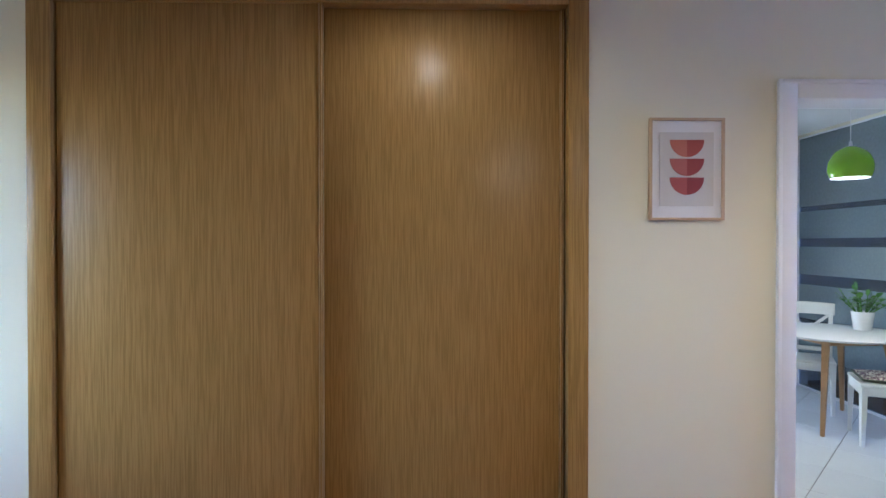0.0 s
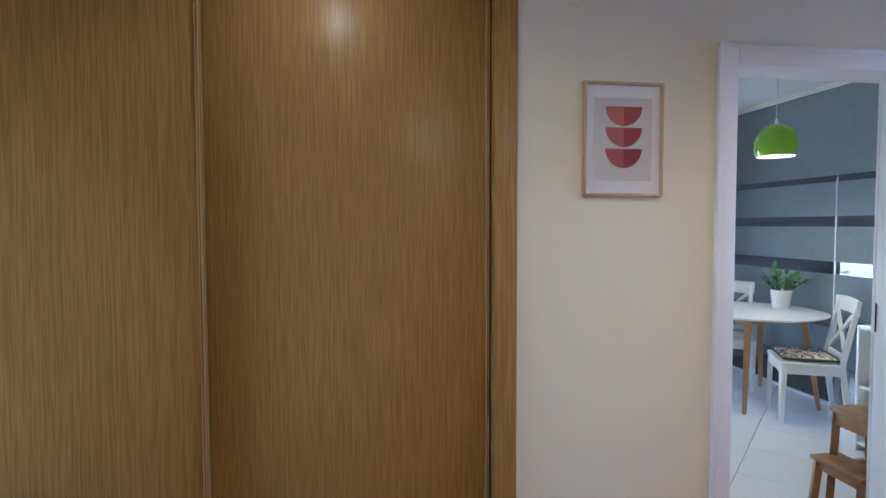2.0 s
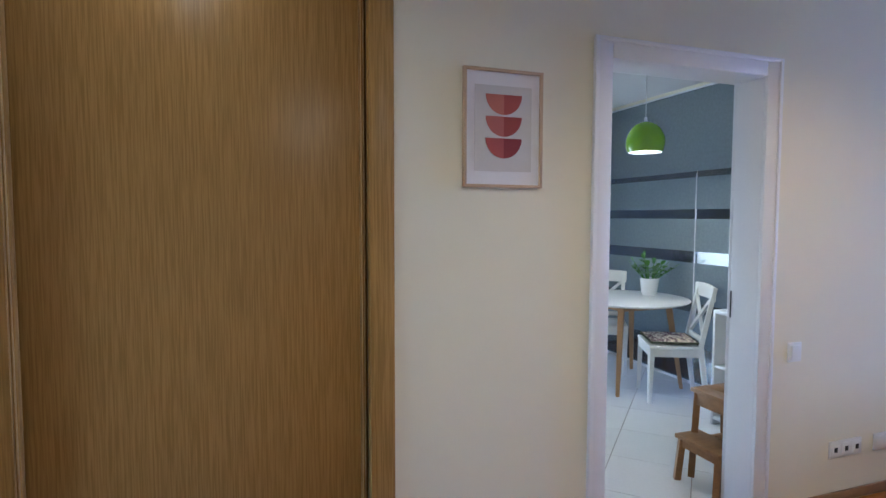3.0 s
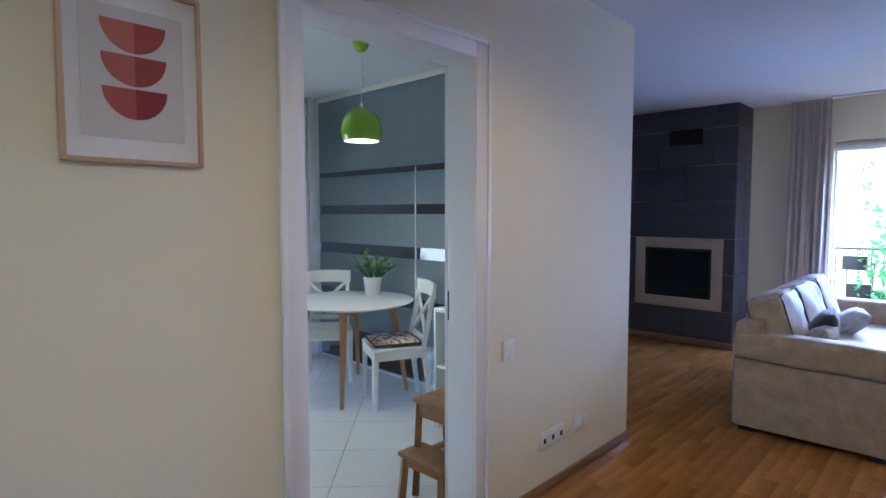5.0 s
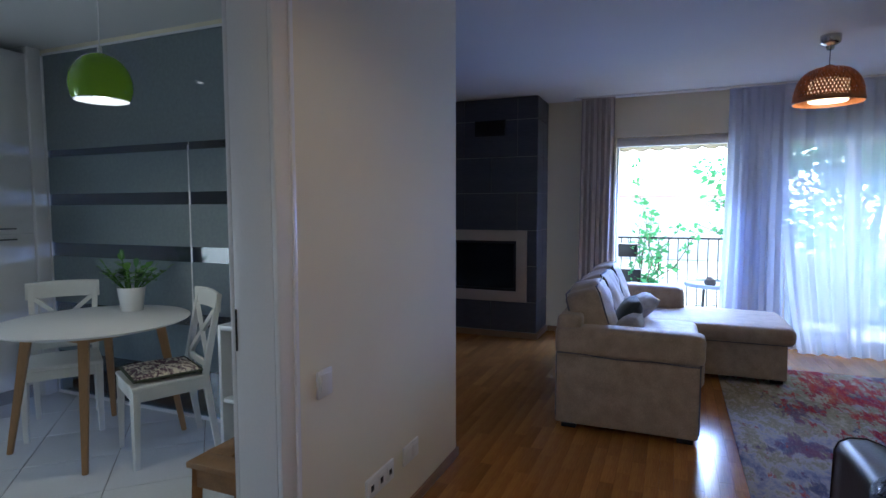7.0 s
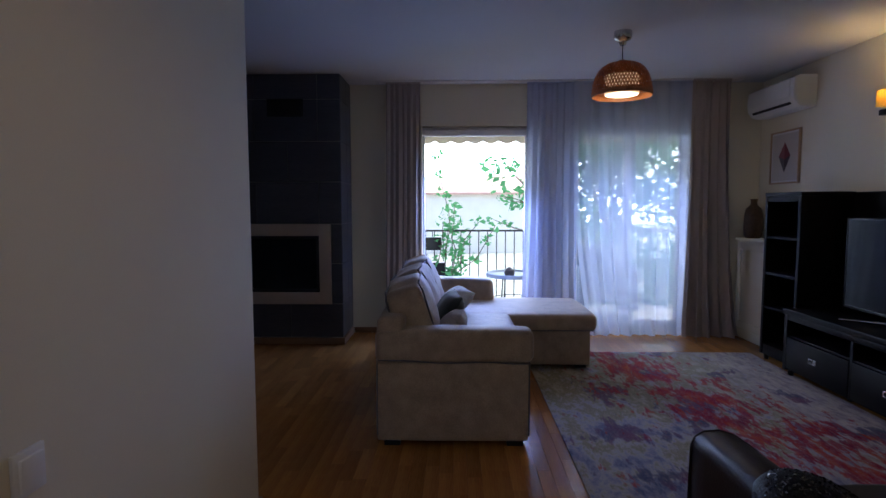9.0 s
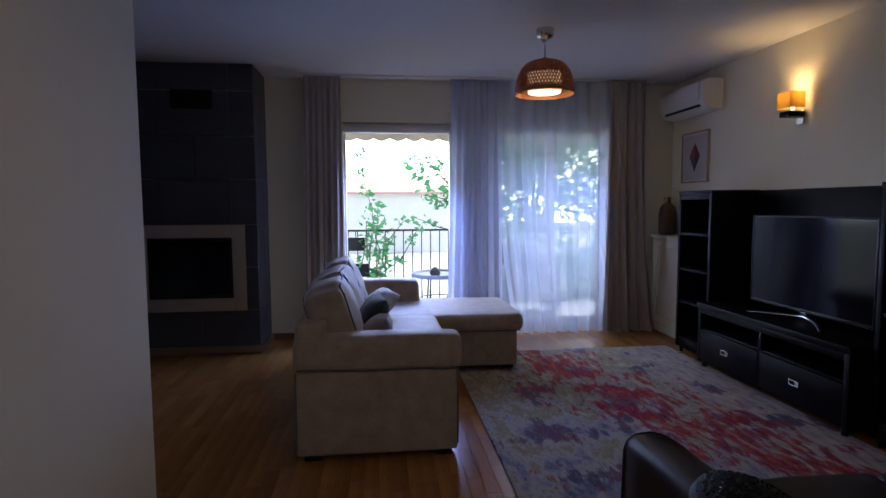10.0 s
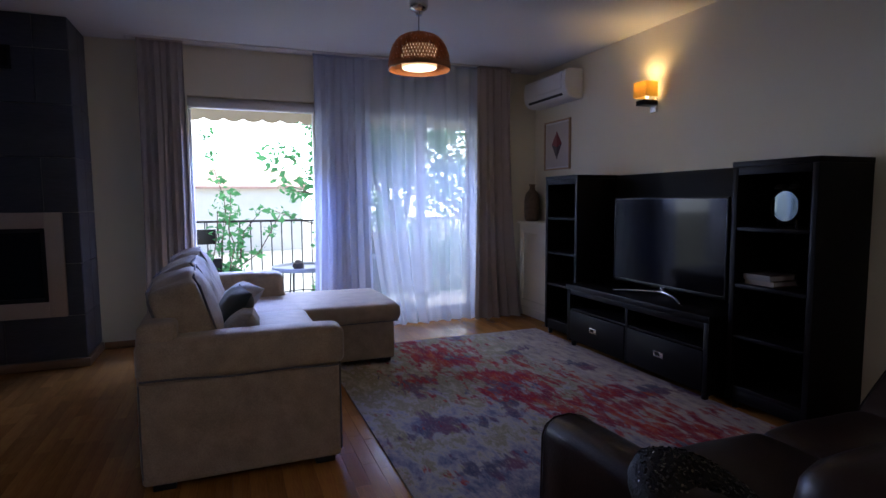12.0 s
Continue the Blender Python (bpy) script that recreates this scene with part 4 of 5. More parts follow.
def tower(x0, x1, yf, zs, label):
    t = thing("shelf_tower", label, "shelf", group="towers of the wall unit")
    H = 1.43
    for a, b in ((x0, x0 + 0.035), (x1 - 0.035, x1)):
        part("side_panel", box(a, b, YS + 0.006, yf, 0.05, H - 0.03, 0.002), DARKWOOD, t)
    part("top", box(x0 - 0.003, x1 + 0.003, YS + 0.006, yf + 0.004, H - 0.03, H, 0.003), DARKWOOD, t)
    part("cornice", box(x0 + 0.036, x1 - 0.036, yf - 0.02, yf, H - 0.075, H - 0.031, 0.002), DARKWOOD, t)
    part("back_panel", box(x0 + 0.036, x1 - 0.036, YS + 0.008, YS + 0.02, 0.06, H - 0.031), DARKWOOD, t)
    for z in zs:
        part("shelf_board", box(x0 + 0.036, x1 - 0.036, YS + 0.021, yf - 0.004, z - 0.011, z + 0.011, 0.002), DARKWOOD, t)
    part("plinth", box(x0 + 0.036, x1 - 0.036, yf - 0.03, yf - 0.006, 0.05, 0.12, 0.002), DARKWOOD, t)
    for x in (x0 + 0.04, x1 - 0.04):
        for y in (yf - 0.04, YS + 0.05):
            part("foot", bar((x, y, 0), (x, y, 0.05), 0.018, 0.022), BLACK, t)
    return t


TF = -0.71
tower(6.205, 6.692, TF, (0.13, 0.459, 0.749, 1.057), "black-brown wooden open shelf tower, empty, beside the window")
tower(4.195, 4.692, TF, (0.13, 0.43, 0.725, 1.05), "black-brown wooden shelf tower holding a clock and books")
tagged(new("back_board", mesh_of("back_board", box(4.697, 6.20, YS + 0.004, YS + 0.024, 0.53, 1.425, 0.002), DARKWOOD)), "black-brown wooden board on the wall behind the television", "panel")

bench = thing("tv_bench", "black-brown wooden low bench with two drawers under the television", "tv bench")
BX0, BX1, BF = 4.74, 6.20, -0.62
part("top", box(BX0 - 0.01, BX1 + 0.002, YS + 0.03, BF + 0.012, 0.49, 0.53, 0.003), DARKWOOD, bench)
for a, b in ((BX0, BX0 + 0.04), (BX1 - 0.04, BX1)):
    part("side_panel", box(a, b, YS + 0.03, BF, 0.05, 0.489, 0.002), DARKWOOD, bench)
MX = (BX0 + BX1) / 2
part("divider", box(MX - 0.014, MX + 0.014, YS + 0.04, BF - 0.005, 0.05, 0.489, 0.002), DARKWOOD, bench)
part("middle_shelf", box(BX0 + 0.041, BX1 - 0.041, YS + 0.04, BF - 0.01, 0.315, 0.33, 0.002), DARKWOOD, bench)
part("top_rail", box(BX0 + 0.041, BX1 - 0.041, BF - 0.02, BF - 0.001, 0.445, 0.489, 0.002), DARKWOOD, bench)
part("bottom", box(BX0 + 0.041, BX1 - 0.041, YS + 0.04, BF - 0.01, 0.06, 0.08), DARKWOOD, bench)
part("back_panel", box(BX0 + 0.041, BX1 - 0.041, YS + 0.03, YS + 0.039, 0.08, 0.489), DARKWOOD, bench)
for a, b in ((BX0 + 0.043, MX - 0.016), (MX + 0.016, BX1 - 0.043)):
    d = part("drawer", box(a, b, BF - 0.02, BF, 0.07, 0.312, 0.002), DARKWOOD, bench)
    c = (a + b) / 2 + 0.02
    h = bmesh.new()
    for p, q, r, s in ((c - 0.042, c + 0.042, 0.182, 0.189), (c - 0.042, c + 0.042, 0.213, 0.220), (c - 0.042, c - 0.012, 0.189, 0.213), (c + 0.034, c + 0.042, 0.189, 0.213)):
        box(p, q, BF, BF + 0.006, r, s, 0.001, bm=h)
    part("handle", h, CHROME, d, "steel recessed label handle")
for x in (BX0 + 0.05, BX1 - 0.05):
    for y in (BF - 0.04, YS + 0.08):
        part("foot", bar((x, y, 0), (x, y, 0.05), 0.018, 0.024), BLACK, bench)

tv = thing("television", "large flat black television, switched off, on a steel stand", "television")
TVX0, TVX1, TVY = 4.855, 5.92, -0.87
part("back_cover", box(TVX0 + 0.02, TVX1 - 0.02, TVY - 0.045, TVY - 0.012, 0.63, 1.21, 0.01), BLACK, tv)
bez = bmesh.new()
for x0, x1, z0, z1 in ((TVX0, TVX0 + 0.01, 0.595, 1.233), (TVX1 - 0.01, TVX1, 0.595, 1.233), (TVX0 + 0.01, TVX1 - 0.01, 1.223, 1.233), (TVX0 + 0.01, TVX1 - 0.01, 0.595, 0.612)):
    box(x0, x1, TVY - 0.02, TVY + 0.004, z0, z1, 0.002, bm=bez)
part("bezel", bez, BLACK, tv)
part("screen", box(TVX0 + 0.01, TVX1 - 0.01, TVY - 0.012, TVY, 0.612, 1.223), SCREEN, tv, "dark glossy screen")
b = bmesh.new()
box(5.37, 5.42, TVY - 0.03, TVY - 0.005, 0.545, 0.64, 0.004, bm=b)
part("neck", b, CHROME, tv)
for s in (-1, 1):
    b = bmesh.new()
    prev = Vector((5.395, TVY - 0.01, 0.558))
    for k in range(1, 9):
        f = k / 8
        cur = Vector((5.395 + s * 0.33 * f, TVY - 0.01 + 0.17 * f ** 1.6, 0.558 - 0.018 * f))
        bar(prev, cur, 0.012 - 0.0005 * k, 0.012 - 0.0005 * (k + 1), sides=8, bm=b)
        prev = cur
    part("stand_foot", b, CHROME, tv, "polished steel stand foot")

MIRROR = material("dark_mirror_glass", (0.05, 0.06, 0.055), 0.05, metal=1.0, bump=0.0, vary=0.05)
clock = thing("twin_bell_clock", "round steel-rimmed table clock on a dark shelf", "clock", pose(4.455, -0.85, 1.061, 0, 0, -5))
part("case", spun(lathe([(0, -0.03), (0.085, -0.03), (0.094, -0.02), (0.094, 0.02), (0.088, 0.027), (0.082, 0.022)], 44), pose(0, 0, 0.118, -90, 0, 0)), BLACK, clock)
part("face", spun(lathe([(0, 0.021), (0.083, 0.021)], 44), pose(0, 0, 0.118, -90, 0, 0)), MIRROR, clock, "mirror-like glass face")
for s in (-1, 1):
    part("bell", lathe([(0, 0.03), (0.02, 0.026), (0.033, 0.012), (0.036, 0)], 24, at=(s * 0.045, 0, 0.213)), BLACK, clock)
    part("foot", bar((s * 0.06, 0, 0), (s * 0.05, 0, 0.05), 0.007, 0.009), BLACK, clock)
for k, (z, h, c, sh) in enumerate(((0.737, 0.028, (0.24, 0.19, 0.15), 0.0), (0.765, 0.032, (0.17, 0.14, 0.13), 0.012))):
    bk = thing("book", "closed book lying flat in a small stack", "book", group="books on the tower shelf")
    cov = material("book_cover", c, 0.6)
    part("cover", box(4.45 + sh, 4.63, -0.95, -0.76 + sh, z, z + 0.003), cov, bk)
    part("cover", box(4.45 + sh, 4.63, -0.95, -0.76 + sh, z + h - 0.003, z + h), cov, bk)
    part("spine", box(4.45 + sh, 4.63, -0.763 + sh, -0.76 + sh, z + 0.003, z + h - 0.003), cov, bk)
    part("pages", box(4.455 + sh, 4.625, -0.945, -0.764 + sh, z + 0.0031, z + h - 0.0031), PAPER, bk)

# ---- south wall: air conditioner, picture, sconce, radiator cover ----
ac = thing("air_conditioner", "white wall-mounted split air conditioner under the ceiling", "air conditioner")
prof = [(YS + 0.002, 2.165), (YS + 0.002, 2.435), (-0.985, 2.435), (-0.94, 2.41), (-0.93, 2.30), (-0.94, 2.23), (-0.98, 2.18), (-1.03, 2.165)]
b = bmesh.new()
lo, hi = [b.verts.new((6.735, y, z)) for y, z in prof], [b.verts.new((7.50, y, z)) for y, z in prof]
for i in range(len(prof)):
    j = (i + 1) % len(prof)
    b.faces.new((lo[i], lo[j], hi[j], hi[i]))
b.faces.new(lo), b.faces.new(hi[::-1])
bmesh.ops.bevel(b, geom=[e for e in b.edges if abs(e.verts[0].co.x - e.verts[1].co.x) < 1e-4], offset=0.008, segments=2, affect="EDGES")
part("body", b, PLASTIC, ac)
part("front_panel", box(6.80, 7.44, -0.938, -0.924, 2.255, 2.405, 0.006), PLASTIC, ac)
part("outlet", spun(box(6.82, 7.42, -0.007, 0.007, -0.012, 0.012), pose(0, -0.955, 2.208, -30, 0, 0)), BLACK, ac, "dark air outlet slot")
part("louvre", spun(box(6.81, 7.43, -0.006, 0.004, -0.006, 0.006, 0.002), pose(0, -0.948, 2.222, -30, 0, 0)), PLASTIC, ac)


def gem(p):
    cx, cz = 0.225, 0.245
    for pts, mat in ((((0, 0.14), (-0.09, 0.01), (0, -0.02)), GEMS[0]), (((0, 0.14), (0.09, 0.01), (0, -0.02)), GEMS[1]), (((-0.09, 0.01), (0, -0.02), (0, -0.14)), GREYS), (((0.09, 0.01), (0, -0.02), (0, -0.14)), GEMS[2])):
        b = bmesh.new()
        f, k = [b.verts.new((cx + x, -0.0138, cz + z)) for x, z in pts], [b.verts.new((cx + x, -0.0128, cz + z)) for x, z in pts]
        b.faces.new(f), b.faces.new(k[::-1])
        for i in range(3):
            b.faces.new((f[i], k[i], k[(i + 1) % 3], f[(i + 1) % 3]))
        part("facet", b, mat, p)


GREYS = material("print_dark_grey", (0.14, 0.13, 0.15), 0.7, bump=0.0)
GEMS = [material("print_gem_%s" % k, c, 0.7, bump=0.0, vary=0.1) for k, c in (("rose", (0.30, 0.10, 0.12)), ("maroon", (0.20, 0.035, 0.05)), ("plum", (0.07, 0.05, 0.075)))]
framed_picture("framed_gem_print", "framed print of a red and grey faceted gem", pose(7.375, YS + 0.001, 1.525, 0, 0, 180), 0.455, 0.49, 0.014, (0.03, 0.03), gem)

sc = thing("wall_sconce", "amber square wall sconce, lit, on a dark wooden bracket", "lamp")
b = bmesh.new()
SCX0, SCX1 = 5.735, 5.872
for x0, x1, y0, y1 in ((SCX0, SCX1, -0.985, -0.981), (SCX0, SCX0 + 0.004, YS + 0.03, -0.985), (SCX1 - 0.004, SCX1, YS + 0.03, -0.985)):
    box(x0, x1, y0, y1, 2.003, 2.118, bm=b)
part("shade", b, SHADE, sc, "glowing amber fabric shade")
part("bracket", box(SCX0 + 0.02, SCX1 - 0.02, YS + 0.01, -0.99, 1.943, 1.982, 0.003), DARKWOOD, sc)
part("wall_plate", box(5.765, 5.83, YS + 0.001, YS + 0.02, 1.895, 2.0, 0.003), CHROME, sc)
part("bulb", lathe([(0, 0.09), (0.018, 0.085), (0.022, 0.06), (0.014, 0.02), (0.012, 0)], 20, at=(5.803, -1.055, 1.998)), GLOWWARM, sc, "lit warm bulb")

rc = thing("radiator_cover", "cream panelled radiator cover beside the curtain", "radiator cover")
part("body", box(6.95, 7.56, YS + 0.004, -0.93, 0.06, 0.975, 0.003), CREAM, rc)
part("top", box(6.93, 7.575, YS + 0.003, -0.905, 0.976, 1.0, 0.004), CREAM, rc)
part("plinth", box(6.95, 7.56, YS + 0.004, -0.918, 0.004, 0.09, 0.003), CREAM, rc)
fr = bmesh.new()
for x0, x1, z0, z1 in ((6.97, 7.03, 0.1, 0.95), (7.48, 7.54, 0.1, 0.95), (7.03, 7.48, 0.1, 0.17), (7.03, 7.48, 0.88, 0.95)):
    box(x0, x1, -0.931, -0.916, z0, z1, 0.003, bm=fr)
part("panel_frame", fr, CREAM, rc)
vs = thing("vase", "brown textured ceramic bottle vase on the radiator cover", "vase", pose(7.46, -1.02, 1.0))
part("body", lathe([(0, 0.0), (0.065, 0.0), (0.078, 0.02), (0.086, 0.10), (0.084, 0.22), (0.070, 0.29), (0.036, 0.325), (0.029, 0.34), (0.029, 0.372), (0.040, 0.388), (0.033, 0.388), (0.022, 0.372), (0, 0.35)], 36), material("brown_ceramic", (0.13, 0.08, 0.045), 0.5, vary=0.4, scale=14, bump=0.3, fine=40), vs)

# ---- woven pendant ----
wl = thing("woven_pendant_lamp", "woven bamboo dome pendant lamp, lit, with a steel canopy", "lamp", pose(5.93, 0.757, 0))
RD, ZD, HD = 0.216, 2.103, 0.232
b = bmesh.new()


def dome(a, u):
    """Point on the dome: a round it, u from the rim (0) to the crown (1)."""
    t = u * math.pi / 2 * 0.94
    r = RD * math.cos(t) ** 0.62 * (1 - 0.04 * (1 - u))
    return Vector((r * math.cos(a), r * math.sin(a), ZD + HD * math.sin(t)))


for d in (-1, 1):
    for k in range(60):
        a0 = math.tau * k / 60
        prev = None
        for i in range(11):
            u = 0.06 + 0.90 * i / 10
            a = a0 + d * 0.75 * u
            p, q = dome(a - 0.033, u), dome(a + 0.033, u)
            off = 0.0022 * d * (1 if (i + k) % 2 else -1)
            nrm = Vector((p.x, p.y, (p.z - ZD) * 0.8)).normalized() * off
            cur = (b.verts.new(p + nrm), b.verts.new(q + nrm))
            if prev:
                b.faces.new((prev[0], prev[1], cur[1], cur[0]))
            prev = cur
bmesh.ops.solidify(b, geom=b.faces[:], thickness=0.0016)
part("weave", b, BAMBOO, wl)
part("rim", lathe([(RD * 0.955, ZD - 0.004), (RD * 0.975, ZD), (RD * 0.975, ZD + 0.028), (RD * 0.95, ZD + 0.028), (RD * 0.945, ZD), (RD * 0.955, ZD - 0.004)], 56), BAMBOO, wl)
part("inner_drum", lathe([(0.114, 2.112), (0.118, 2.118), (0.118, 2.24), (0.105, 2.252), (0, 2.256)], 44), DRUM, wl, "amber glowing inner drum")
part("diffuser", lathe([(0, 2.110), (0.112, 2.110), (0.1135, 2.114)], 44), GLOWWARM, wl, "lit white diffuser disc")
part("crown", lathe([(0, 0.02), (0.02, 0.018), (0.05, 0.0), (0.052, -0.01)], 28, at=(0, 0, ZD + HD)), BAMBOO, wl)
part("cord", bar((0, 0, ZD + HD), (0, 0, 2.48), 0.003, sides=8), BLACK, wl)
part("canopy", lathe([(0, -0.095), (0.02, -0.095), (0.028, -0.07), (0.055, -0.055), (0.062, -0.04), (0.062, 0.0), (0, 0.0)], 36, at=(0, 0, CEIL)), CHROME, wl, "steel ceiling canopy")

# ---- leather sofa close to the camera's path ----
ls = thing("leather_sofa", "dark brown leather two-seat sofa with padded sloping arms", "sofa")


def loft(sections, closed=True):
    """A skin over cross-sections of equal point counts, with both ends capped."""
    b = bmesh.new()
    rings = [[b.verts.new(p) for p in s] for s in sections]
    n = len(rings[0])
    for r, q in zip(rings, rings[1:]):
        for i in range(n if closed else n - 1):
            j = (i + 1) % n
            b.faces.new((r[i], r[j], q[j], q[i]))
    b.faces.new(rings[0]), b.faces.new(rings[-1][::-1])
    return b


LX0, LX1, LY0, LY1 = 2.78, 3.69, -0.60, 1.160


def arm_section(x, outer, s, h, shrink=0.0):
    """Profile of an arm at depth x: upright outside, rounded over the top, sloping down to the seat."""
    pts = [(0, 0.05), (-0.005, 0.30), (0.0, h - 0.05), (0.012, h - 0.02), (0.04, h - 0.002), (0.09, h + 0.002), (0.14, h - 0.014), (0.20, h - 0.055), (0.26, h - 0.105), (0.32, h - 0.16), (0.36, h - 0.21), (0.36, 0.05)]
    c = (0.15, 0.35)
    return [(x, outer - s * (c[0] + (u - c[0]) * (1 - shrink)), c[1] + (v - c[1]) * (1 - shrink)) for u, v in pts]


for outer, s in ((LY1, 1), (LY0, -1)):
    secs = [arm_section(LX1 + 0.0, outer, s, 0.58, 0.05), arm_section(LX1 - 0.012, outer, s, 0.585, 0.0)]
    secs += [arm_section(LX1 - 0.012 - 0.85 * k / 8, outer, s, 0.585 + 0.015 * math.sin(k / 8 * 3), 0.0) for k in range(1, 9)]
    part("armrest", loft(secs), LEATHER, ls)
    b = bmesh.new()
    sec = arm_section(LX1 - 0.006, outer, s, 0.585, -0.002)
    for p, q in zip(sec[1:-1], sec[2:-1]):
        bar(p, q, 0.003, sides=8, bm=b)
    part("seam", b, LEATHER, ls, "raised stitched seam")
part("base", soft_box(LX0 + 0.05, LX1 - 0.03, LY0 + 0.3, LY1 - 0.3, 0.05, 0.28, 0.02, 0.003, seed=20), LEATHER, ls)
MY = (LY0 + LY1) / 2
for y0, y1 in ((LY0 + 0.34, MY), (MY, LY1 - 0.34)):
    part("seat_cushion", soft_box(3.02, LX1 + 0.0, y0, y1, 0.27, 0.415, 0.05, 0.006, seed=21 + y0), LEATHER, ls)
    part("back_cushion", soft_box(2.80, 3.10, y0 - (0.22 if y0 < 0 else 0), y1 + (0.13 if y0 > 0 else 0), 0.36, 0.69, 0.09, 0.006, seed=25 + y0), LEATHER, ls)
part("backrest", soft_box(LX0 - 0.02, 2.90, LY0 + 0.05, LY1 - 0.05, 0.06, 0.66, 0.06, 0.004, seed=30), LEATHER, ls)
for x in (LX0 + 0.08, LX1 - 0.08):
    for y in (LY0 + 0.08, LY1 - 0.08):
        part("foot", bar((x, y, 0), (x, y, 0.055), 0.022, 0.03), BLACK, ls)
SEQUIN = material("black_sequins", (0.006, 0.005, 0.006), 0.55, vary=0.5, scale=60, bump=0.6, fine=170, spec=0.2)
GLINT = material("sequin_discs", (0.05, 0.044, 0.042), 0.16, metal=0.9, random=0.7, bump=0.0)
pl = thing("sequin_pillow", "round black sequin pillow lying on the leather sofa", "pillow", pose(3.24, 0.99, 0.49, 22, -20, 0))


def puff(r):
    """Half thickness of the round pillow at a distance r from its middle."""
    return 0.097 * max(0.0, 1 - (r / 0.203) ** 2.4) ** 0.6


radii = [0.203 * math.sin(math.pi / 2 * k / 12) for k in range(13)]
b = lathe([(r, -puff(r)) for r in radii] + [(r, puff(r)) for r in radii[-2::-1]], 48)
for v in b.verts:
    v.co *= 1 + 0.02 * noise.noise(v.co * 14)
part("cover", b, SEQUIN, pl)
b = bmesh.new()
rng = random.Random(3)
for k in range(1500):
    a, r = rng.random() * math.tau, 0.201 * math.sqrt(rng.random())
    c = Vector((r * math.cos(a), r * math.sin(a), puff(r) + 0.002))
    lean = 1.3 * (r / 0.203) ** 3
    q = Euler((0, lean, a)).to_quaternion() @ Euler((rng.gauss(0, 0.35), rng.gauss(0, 0.35), 0)).to_quaternion()
    b.faces.new([b.verts.new(c + q @ Vector((0.0038 * math.cos(t), 0.0038 * math.sin(t), 0))) for t in np.linspace(0, math.tau, 6)[:-1]])
tagged(part("sequin_layer", b, GLINT, pl), kind="stuff")

# ---- curtains ----


def curtain(name, label, mat, x, y0, y1, z0, z1, folds, depth, flare, seed, top_depth=0.4, part_name="cloth"):
    """Hanging cloth in folds that grow from the heading to the hem; flare widens the hem at each side."""
    c = thing(name, label, "curtain")
    b = bmesh.new()
    n, m = folds * 10, 26
    grid = []
    for j in range(m + 1):
        v = j / m
        row = []
        for i in range(n + 1):
            u = i / n
            w = u + 0.012 * noise.noise((u * 9 + seed, v * 1.5, seed))
            amp = depth * (top_depth + (1 - top_depth) * (1 - v) ** 0.6) * (0.75 + 0.5 * noise.noise((u * 5 + seed, 0.4, seed * 2)))
            y = y0 + (y1 - y0) * w + (flare[0] * (1 - u) + flare[1] * u) * (1 - v) ** 2.5
            phase = math.tau * folds * (u + 0.03 * noise.noise((u * 4, v * 1.2 + seed, 3)))
            xx = x + amp * (0.75 * math.sin(phase) + 0.45 * math.sin(0.43 * phase + seed) + 0.18 * math.sin(2.3 * phase)) + 0.018 * (1 - v) * noise.noise((u * 6, v * 3, seed + 5))
            z = z0 + (z1 - z0) * v
            if v < 0.04:
                xx -= 0.02 * (1 - v / 0.04)
            row.append(b.verts.new((xx, y, z)))
        grid.append(row)
    for r, s in zip(grid, grid[1:]):
        for i in range(n):
            b.faces.new((r[i], r[i + 1], s[i + 1], s[i]))
    part(part_name, b, mat, c)
    part("heading_tape", box(x - 0.02, x + 0.012, y0, y1, z1 - 0.001, z1 + 0.02, 0.003), mat, c)
    return c


curtain("curtain", "grey-beige lined curtain drawn to the side of the window", LINEN, 7.44, 2.29, 2.63, 0.006, 2.53, 6, 0.036, (0.02, 0.03), 1)
curtain("curtain", "grey-beige lined curtain gathered beside the balcony door", LINEN, 7.42, -0.735, -0.365, 0.012, 2.53, 5, 0.06, (-0.16, 0.04), 2)
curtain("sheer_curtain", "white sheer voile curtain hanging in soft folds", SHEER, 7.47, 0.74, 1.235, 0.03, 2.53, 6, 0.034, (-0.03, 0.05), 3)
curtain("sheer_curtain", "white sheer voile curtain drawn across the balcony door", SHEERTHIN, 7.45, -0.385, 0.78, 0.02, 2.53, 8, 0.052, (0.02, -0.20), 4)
structure("trim_curtain_rail", box(7.40, 7.50, -0.85, 2.70, CEIL - 0.012, CEIL - 0.001, 0.003), TRIM, "slim white curtain rail under the ceiling")

# ---- balcony and outside ----
IRON = material("dark_iron_railing", (0.03, 0.03, 0.035), 0.5, metal=0.4)
STONE = material("pale_balcony_tile", (0.40, 0.38, 0.36), 0.6, vary=0.15, scale=5)
RENDERW = material("pale_render", (0.72, 0.68, 0.62), 0.9, vary=0.1, scale=1)
ROOF = material("red_roof_tile", (0.60, 0.38, 0.32), 0.8, vary=0.25, scale=3)
GRASS = material("pale_gravel_yard", (0.36, 0.37, 0.32), 0.95, vary=0.3, scale=1.5)
BARK = material("grey_brown_bark", (0.14, 0.10, 0.075), 0.9, vary=0.4, scale=6, bump=0.3, fine=30)
FOLI = veil("tree_leaves", (0.10, 0.29, 0.12), 0.0, fine=30)
CANVAS = material("cream_awning_canvas", (0.55, 0.48, 0.36), 0.9, vary=0.1, fine=300)
WICKER = material("blue_grey_outdoor_cloth", (0.26, 0.30, 0.38), 0.9, vary=0.2, fine=120)

